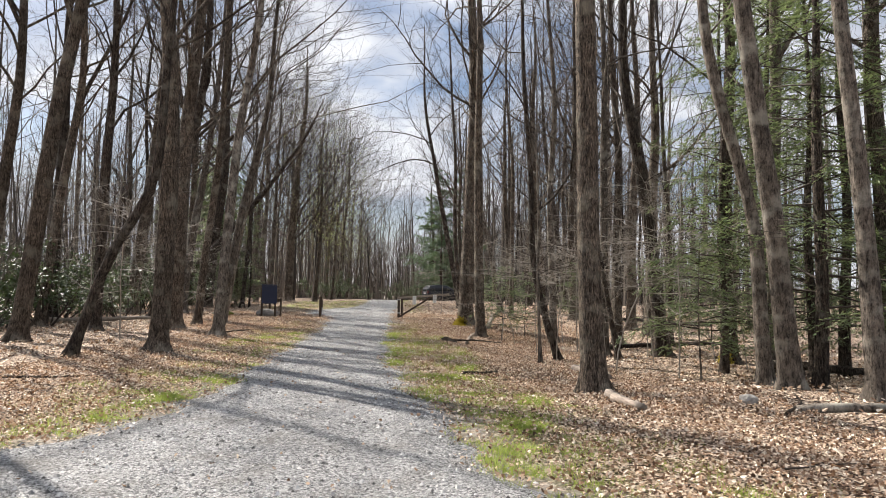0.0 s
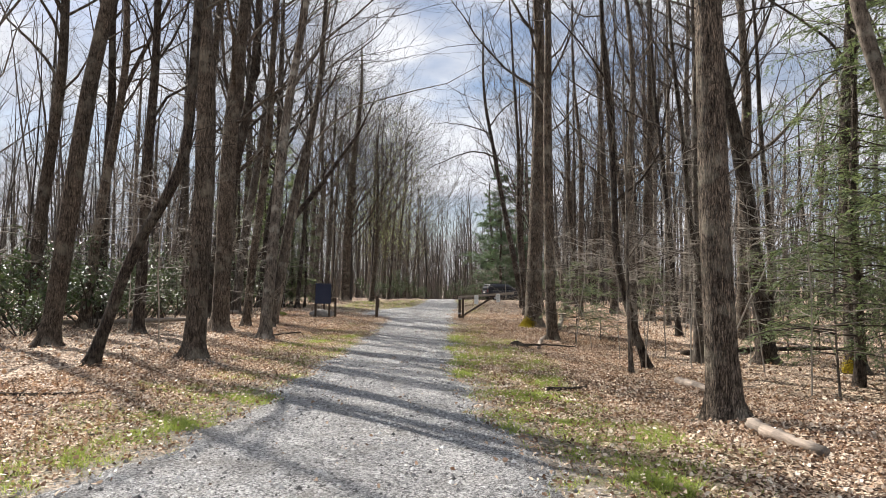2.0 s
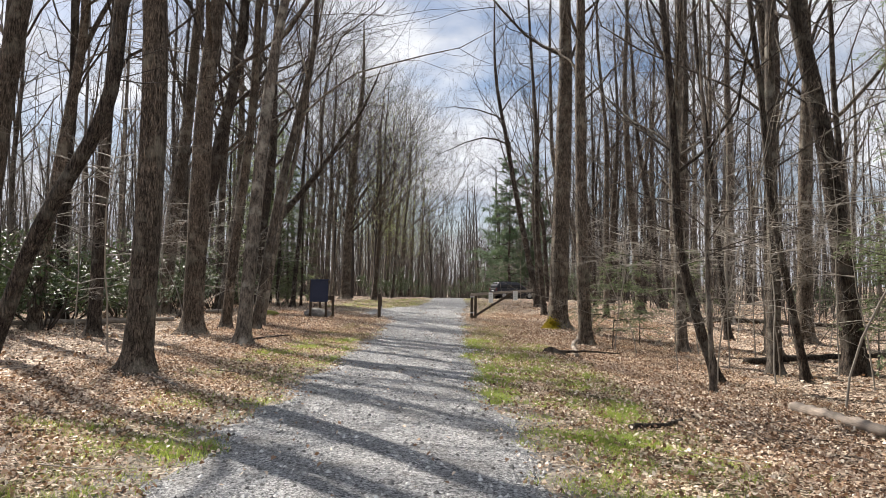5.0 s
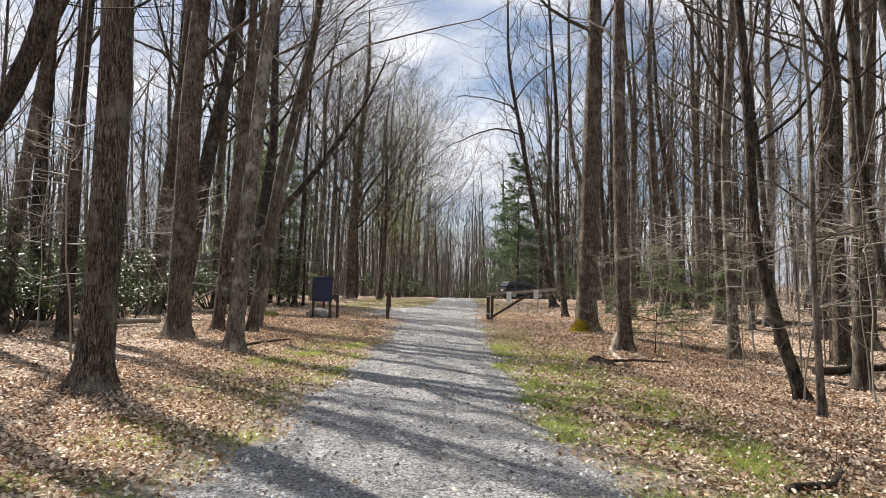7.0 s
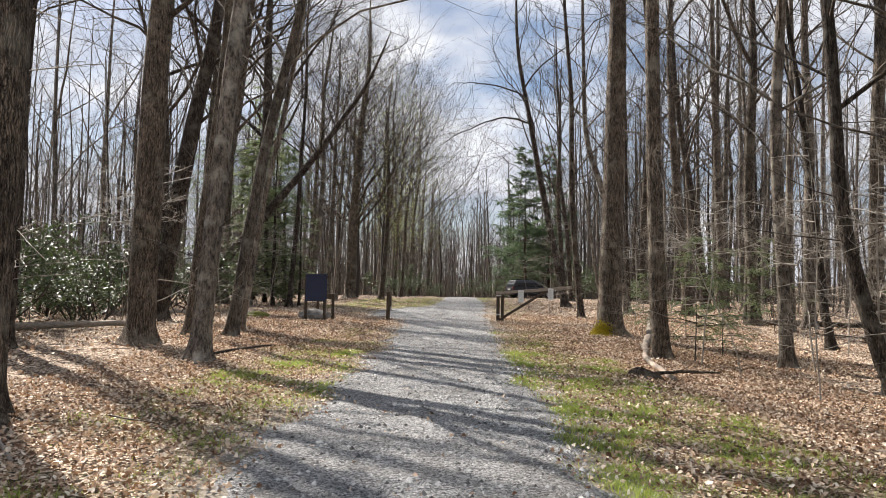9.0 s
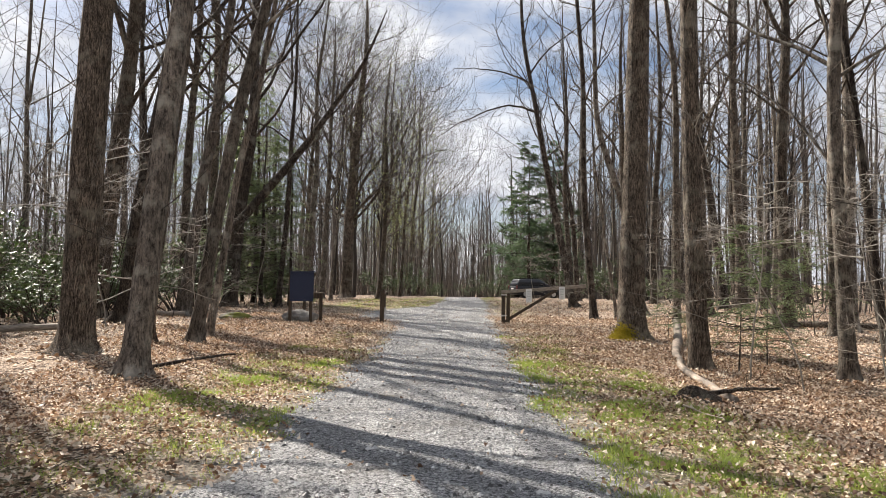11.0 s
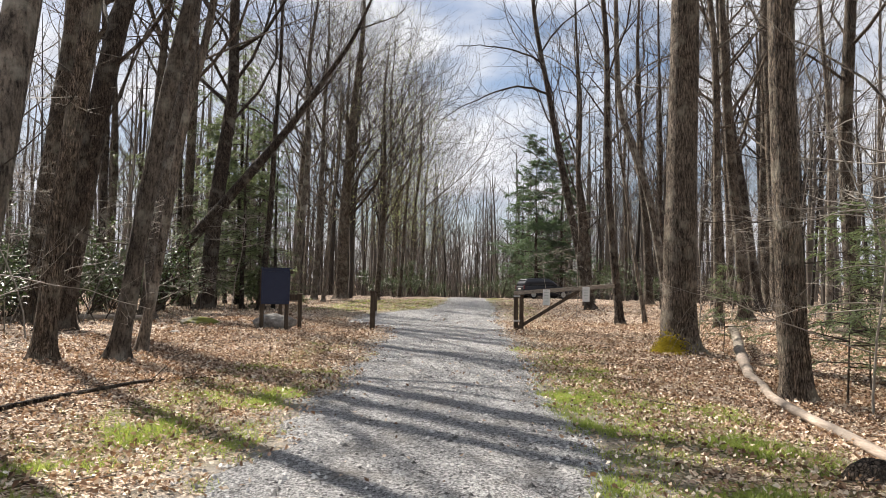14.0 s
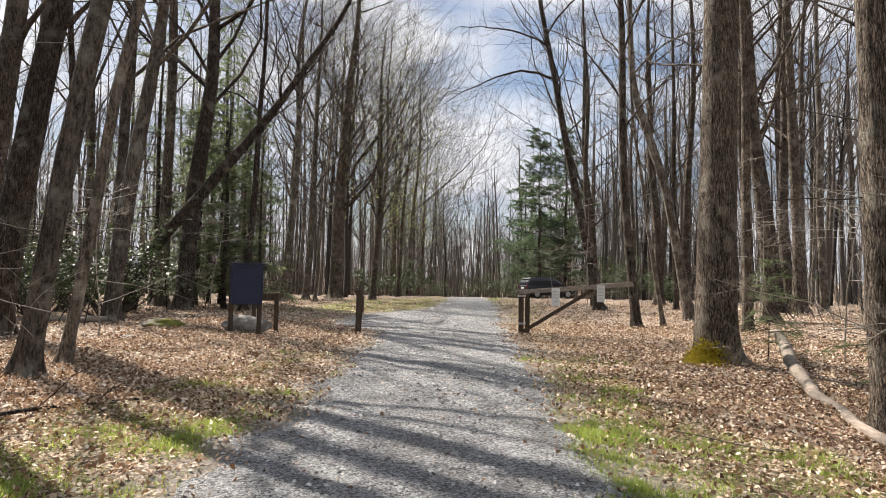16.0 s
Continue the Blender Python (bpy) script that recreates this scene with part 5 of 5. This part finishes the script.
# ---- the parked car ----
def build_car():
    x, y = 6.1, 75.8
    car = empty("car", pose(x, y, ground_z(x, y) + 0.02, 0, 0, -70))      # its nose points along +y

    def shell(sections, smooth=True):
        """Lofts a body from (y, half width, z low, z high, inset at the top)."""
        bm = bmesh.new()
        rings = []
        for yy, hw, z0, z1, inset in sections:
            h = z1 - z0
            prof = [(-hw * 0.94, z0), (-hw, z0 + 0.22 * h), (-hw, z0 + 0.6 * h), (-hw + inset * 0.75, z1 - 0.1 * h), (-hw + inset * 1.15, z1)]
            ring = [bm.verts.new((px, yy, pz)) for px, pz in prof] + [bm.verts.new((-px, yy, pz)) for px, pz in reversed(prof)]
            rings.append(ring)
        for a, b in zip(rings, rings[1:]):
            for i in range(len(a)):
                j = (i + 1) % len(a)
                bm.faces.new((a[i], a[j], b[j], b[i]))
        bm.faces.new(rings[0])
        bm.faces.new(list(reversed(rings[-1])))
        bmesh.ops.recalc_face_normals(bm, faces=bm.faces[:])
        bmesh.ops.bevel(bm, geom=bm.edges[:], offset=0.018, segments=2, affect="EDGES", profile=0.6)
        for f in bm.faces:
            f.smooth = smooth
        return bm

    body = part("body", shell([(-2.28, 0.80, 0.45, 1.02, 0.05), (-2.2, 0.90, 0.30, 1.06, 0.05), (-1.2, 0.94, 0.26, 1.08, 0.05), (0.5, 0.94, 0.26, 1.07, 0.05), (1.1, 0.93, 0.27, 1.05, 0.08), (2.0, 0.88, 0.30, 0.97, 0.14), (2.3, 0.74, 0.42, 0.86, 0.16)]), M_CAR, car, "dark glossy car body")
    part("cabin", shell([(-2.18, 0.84, 1.04, 1.30, 0.08), (-1.95, 0.86, 1.04, 1.68, 0.17), (-1.0, 0.88, 1.05, 1.75, 0.19), (0.1, 0.87, 1.05, 1.72, 0.20), (0.55, 0.86, 1.05, 1.52, 0.18), (1.12, 0.84, 1.04, 1.09, 0.05)]), M_CAR, car, "dark roof and pillars")
    for sgn in (-1, 1):
        for y0, y1 in ((-1.78, -1.05), (-0.98, -0.15), (-0.08, 0.60)):
            bm = bmesh.new()
            top = 1.56 if y1 < 0.5 else 1.50
            ytop = y1 if y1 < 0.5 else y1 - 0.34
            quad = [(0.885, y0, 1.12), (0.885, y1, 1.12), (0.775, ytop, top), (0.775, y0 + 0.03, top)]
            vs = [bm.verts.new((sgn * (a + 0.004), b, c)) for a, b, c in quad] + [bm.verts.new((sgn * (a - 0.02), b, c)) for a, b, c in quad]
            for f in ((0, 1, 2, 3), (7, 6, 5, 4), (0, 4, 5, 1), (1, 5, 6, 2), (2, 6, 7, 3), (3, 7, 4, 0)):
                bm.faces.new([vs[i] for i in f])
            bmesh.ops.recalc_face_normals(bm, faces=bm.faces[:])
            part("side_window", bm, M_GLASS, car, "dark tinted window")
        bm = bmesh.new()
        box(bm, sgn * 0.83 - 0.07, sgn * 0.83 + 0.07, -2.31, -2.2, 0.82, 1.12, None, 0.02)
        part("tail_light", bm, M_REDLENS, car, "red tail light")
        bm = bmesh.new()
        box(bm, sgn * 0.62 - 0.14, sgn * 0.62 + 0.14, 2.2, 2.3, 0.70, 0.84, None, 0.02)
        part("headlight", bm, M_CLEARLENS, car, "clear headlight")
        part("roof_rail", beam((sgn * 0.66, -1.8, 1.775), (sgn * 0.66, 0.1, 1.775), 0.03, 0.035, 0.006), M_RUBBER, car, "black roof rail")
        bm = bmesh.new()
        box(bm, sgn * 1.0 - 0.09, sgn * 1.0 + 0.09, 0.48, 0.60, 1.04, 1.20, None, 0.03)
        part("wing_mirror", bm, M_CAR, car)
        for wy in (-1.42, 1.40):
            bm = bmesh.new()
            bmesh.ops.create_cone(bm, cap_ends=True, segments=28, radius1=0.36, radius2=0.36, depth=0.23)
            bmesh.ops.bevel(bm, geom=[e for e in bm.edges if abs(e.verts[0].co.z - e.verts[1].co.z) < 0.01], offset=0.03, segments=2, affect="EDGES")
            bm.transform(pose(sgn * 0.83, wy, 0.36, 0, 90))
            tyre = part("tyre", bm, M_RUBBER, car, "black tyre")
            bm = bmesh.new()
            bmesh.ops.create_cone(bm, cap_ends=True, segments=20, radius1=0.23, radius2=0.20, depth=0.03)
            bm.transform(pose(sgn * 0.955, wy, 0.36, 0, 90 * sgn))
            part("rim", bm, M_ALLOY, tyre, "silver alloy rim")
    bm = bmesh.new()
    vs = [bm.verts.new(q) for q in ((-0.70, -2.225, 1.12), (0.70, -2.225, 1.12), (0.62, -2.03, 1.58), (-0.62, -2.03, 1.58), (-0.70, -2.19, 1.12), (0.70, -2.19, 1.12), (0.62, -1.99, 1.58), (-0.62, -1.99, 1.58))]
    for f in ((0, 1, 2, 3), (7, 6, 5, 4), (0, 4, 5, 1), (1, 5, 6, 2), (2, 6, 7, 3), (3, 7, 4, 0)):
        bm.faces.new([vs[i] for i in f])
    bmesh.ops.recalc_face_normals(bm, faces=bm.faces[:])
    part("rear_window", bm, M_GLASS, car, "dark rear window")
    bm = bmesh.new()
    box(bm, -0.26, 0.26, -2.315, -2.29, 0.78, 0.90, None, 0.004)
    part("number_plate", bm, M_WHITE, car, "pale blank number plate")
    bm = bmesh.new()
    box(bm, -0.88, 0.88, -2.36, -2.15, 0.40, 0.62, None, 0.04)
    part("bumper", bm, M_RUBBER, car, "black rear bumper")
    tagged(car, "dark sport utility car parked beside the lane", "car")


build_car()


# ---- litter, grass and loose stones ----
def stuff(name, verts, faces, mat, label, category, smooth=False):
    return tagged(part(name, quick_mesh(name, verts, faces, smooth), mat), label, category, kind="stuff")


def fallen_leaves(seed, n, x0, x1, y0, y1, size, name_label):
    rng = np.random.default_rng(seed)
    x, y = rng.uniform(x0, x1, n), rng.uniform(y0, y1, n)
    left, right = road_edges(y)
    off = np.maximum(left - x, x - right)
    keep = rng.random(n) < np.clip((off + 0.34) / 0.95, 0.010, 1.0) * (1 - 0.48 * verge(x, y))
    if size > 0.08:
        keep &= (np.abs(x + 0.5) > 6.6) | (y > 38)
    x, y, off = x[keep], y[keep], off[keep]
    n = len(x)
    z = land(x, y) + rng.uniform(0.004, 0.065, n)
    c = np.stack([x, y, z], axis=1)
    w = rng.uniform(0, 2 * math.pi, n)
    d = np.stack([np.cos(w), np.sin(w), rng.normal(0, 0.6, n)], axis=1)
    d /= np.linalg.norm(d, axis=1)[:, None]
    up0 = np.stack([rng.normal(0, 0.85, n), rng.normal(0, 0.85, n), np.ones(n)], axis=1)
    side = np.cross(d, up0)
    side /= np.linalg.norm(side, axis=1)[:, None]
    up = np.cross(side, d)
    long = rng.uniform(0.6, 1.25, (n, 1)) * size
    wide = long * rng.uniform(0.34, 0.85, (n, 1))
    a, b = d * long * 0.5, side * wide * 0.5
    curl = up * wide * rng.uniform(-0.15, 0.75, (n, 1))
    tipc = up * long * rng.uniform(-0.12, 0.35, (n, 1))
    lobe = rng.uniform(0.55, 1.25, (4, n, 1))
    v = np.stack([c - a, c - a * 0.35 + b * lobe[0] + curl * lobe[0], c + a * 0.4 + b * lobe[1] * 0.9 + curl * lobe[1] + tipc * 0.3, c + a + tipc,
                  c + a * 0.4 - b * lobe[2] * 0.9 + curl * lobe[2] + tipc * 0.3, c - a * 0.35 - b * lobe[3] + curl * lobe[3]], axis=1).reshape(-1, 3)
    i = np.arange(n)[:, None] * 6
    stuff("leaf_litter", v, np.concatenate([i + np.array([[0, 1, 2, 3]]), i + np.array([[0, 3, 4, 5]])]), M_LEAF, name_label, "fallen leaves")


fallen_leaves(81, 185000, -7.0, 6.2, 2.5, 30, 0.048, "dry brown and tan fallen leaves on the forest floor")
fallen_leaves(82, 70000, -9.0, 8.5, 26, 41, 0.056, "dry brown and tan fallen leaves on the forest floor")
fallen_leaves(83, 42000, -20, 20, 7, 60, 0.085, "dry brown fallen leaves deeper in the wood")


def grass(seed, n, x0, x1, y0, y1):
    rng = np.random.default_rng(seed)
    x, y = rng.uniform(x0, x1, n), rng.uniform(y0, y1, n)
    clump = np.sin(x * 5.1 + y * 2.3) * np.sin(y * 4.3 - x * 1.7 + 1) + 0.6 * np.sin(x * 11 + 2) * np.sin(y * 9)
    tuft = np.sin(x * 2.3 + y * 1.1 + 0.5) * np.sin(y * 1.9 - x) + 0.5 * np.sin(x * 4.7 - y * 0.8) * np.sin(y * 3.1 + 1)
    keep = (rng.random(n) < verge(x, y) ** 1.6 * np.clip(0.6 + 0.8 * tuft, 0.3, 1.0)) & (clump > -0.15)
    x, y = x[keep], y[keep]
    x, y = np.repeat(x, 8) + rng.normal(0, 0.06, len(x) * 8), np.repeat(y, 8) + rng.normal(0, 0.06, len(y) * 8)
    n = len(x)
    c = np.stack([x, y, land(x, y) - 0.005], axis=1)
    w = rng.uniform(0, 2 * math.pi, n)
    tall = (rng.uniform(0.016, 0.052, n) * (1 + 0.7 * (np.sin(x * 2.3 + y * 1.1 + 0.5) * np.sin(y * 1.9 - x) > 0.3)))[:, None]
    out = np.stack([np.cos(w), np.sin(w), np.zeros(n)], axis=1)
    side = np.stack([-np.sin(w), np.cos(w), np.zeros(n)], axis=1) * rng.uniform(0.003, 0.0065, (n, 1))
    up = np.array((0, 0, 1.0))
    bend = rng.uniform(0.3, 1.6, (n, 1))
    tip = c + up * tall + out * tall * bend
    v = np.stack([c - side, c + side, tip + side * 0.15, tip - side * 0.15], axis=1).reshape(-1, 3)
    stuff("grass", v, np.arange(n)[:, None] * 4 + np.array([[0, 1, 2, 3]]), M_GRASS, "short patchy spring grass on the lane's verge", "grass")


grass(91, 175000, -6.5, 4.2, 3, 32)
grass(92, 14000, -8.5, 4.0, 44, 72)


def pebbles(seed, n, x0, x1, y0, y1, lo, hi):
    rng = np.random.default_rng(seed)
    x, y = rng.uniform(x0, x1, n), rng.uniform(y0, y1, n)
    left, right = road_edges(y)
    off = np.maximum(left - x, x - right)
    keep = rng.random(n) < np.clip(0.5 - off / 0.9, 0, 0.75)
    x, y = x[keep], y[keep]
    n = len(x)
    left, right = road_edges(y)
    u = (x - left) / (right - left)
    lift = np.clip(0.022 - 0.045 * np.abs(2 * u - 1) ** 8 - 0.014 * (np.exp(-((u - 0.27) / 0.09) ** 2) + np.exp(-((u - 0.75) / 0.09) ** 2)), 0, 1)
    r = lo + (hi - lo) * rng.random(n) ** 3
    c = np.stack([x, y, land(x, y) + lift - r * 0.1], axis=1)
    base = np.array([(1, 0, 0), (0, 1, 0), (-1, 0, 0), (0, -1, 0), (0, 0, 0.8)], dtype=float)
    w = rng.uniform(0, 6.3, n)
    co, si = np.cos(w), np.sin(w)
    sq = rng.uniform(0.6, 1.3, (n, 5, 3)) * base[None]
    rx = sq[..., 0] * co[:, None] - sq[..., 1] * si[:, None]
    ry = sq[..., 0] * si[:, None] + sq[..., 1] * co[:, None]
    v = c[:, None, :] + np.stack([rx, ry, sq[..., 2]], axis=-1) * r[:, None, None]
    f = np.array([(0, 1, 4), (1, 2, 4), (2, 3, 4), (3, 0, 4)])
    i = np.arange(n)[:, None, None] * 5
    stuff("loose_stones", v.reshape(-1, 3), (i + f[None]).reshape(-1, 3), M_PEBBLE, "loose grey crushed stones on the lane", "gravel")


pebbles(95, 70000, -6.5, 2.5, 2.5, 30, 0.006, 0.034)
pebbles(96, 20000, -6.5, 1.5, 29, 48, 0.009, 0.036)


def fallen_twigs(seed, n, x0, x1, y0, y1):
    rng = np.random.default_rng(seed)
    t = Tubes()
    k = 0
    while k < n:
        x, y = rng.uniform(x0, x1), rng.uniform(y0, y1)
        left, right = road_edges(y)
        if left - 0.5 < x < right + 0.9 or verge(x, y) > 0.5:
            continue
        k += 1
        w, long = rng.uniform(0, 6.3), 0.15 + 0.9 * rng.random() ** 2.5
        way = limb_path(rng, (0, 0, 0), (math.cos(w), math.sin(w), 0), long, 5, 0.0, 0.14)
        r = 0.004 + 0.008 * rng.random() * min(long, 1.0)
        way[:, 0] += x
        way[:, 1] += y
        way[:, 2] = land(way[:, 0], way[:, 1]) + 0.035 + r + rng.uniform(0, 0.02, 5)
        t.add(way, np.linspace(r, r * 0.4, 5), 4)
    tagged(part("fallen_twigs", t.mesh("fallen_twigs"), M_TWIG_DRY), "thin dry twigs scattered over the fallen leaves", "twigs", kind="stuff")


fallen_twigs(99, 900, -10, 9, 5, 36)


def moss(x, y, turn, n, seed, reach):
    """A cushion of moss on the flare of a trunk."""
    rng = np.random.default_rng(seed)
    w = radians(turn) + rng.normal(0, 0.34, n)
    h = np.abs(rng.normal(0, 0.16, n))
    r = reach * (1 + 0.62 * np.exp(-h / 0.19)) * rng.uniform(0.95, 1.22, n)
    c = np.stack([x + np.cos(w) * r, y + np.sin(w) * r, ground_z(x, y) + h], axis=1)
    v, f = leaf_quads(rng, c, 0.06, 0.022, -0.3)
    tagged(part("moss", quick_mesh("moss", v, f, False), M_MOSS), "yellow-green moss cushion on the foot of a stout tree", "moss", kind="stuff")


moss(3.66, 31.95, 222, 4200, 3, 0.37)
moss(10.6, 20.3, 215, 900, 5, 0.24)


# ---- fresh leaves on a few trees by the lane ----
def young_leaves(places):
    rng = np.random.default_rng(5)
    out = []
    for x, y, z0, z1, spread, n in places:
        out.append(np.stack([rng.normal(x, spread, n), rng.normal(y, spread, n), rng.uniform(z0, z1, n)], axis=1))
    v, f = leaf_quads(rng, np.concatenate(out), 0.10, 0.06, 0.1)
    return v, f


sprout_v, sprout_f = young_leaves([(-6.5, 63.6, 6, 19, 2.0, 1700), (-9.2, 62.4, 9, 22, 2.6, 1700), (-5.9, 70, 6, 18, 1.8, 2200), (-5.6, 75.5, 5, 18, 1.8, 2000), (-6.5, 80, 5, 18, 2.0, 1800)])
stuff("young_leaves", sprout_v, sprout_f, M_BUD, "sparse pale green spring leaves on twigs over the lane", "young leaves")
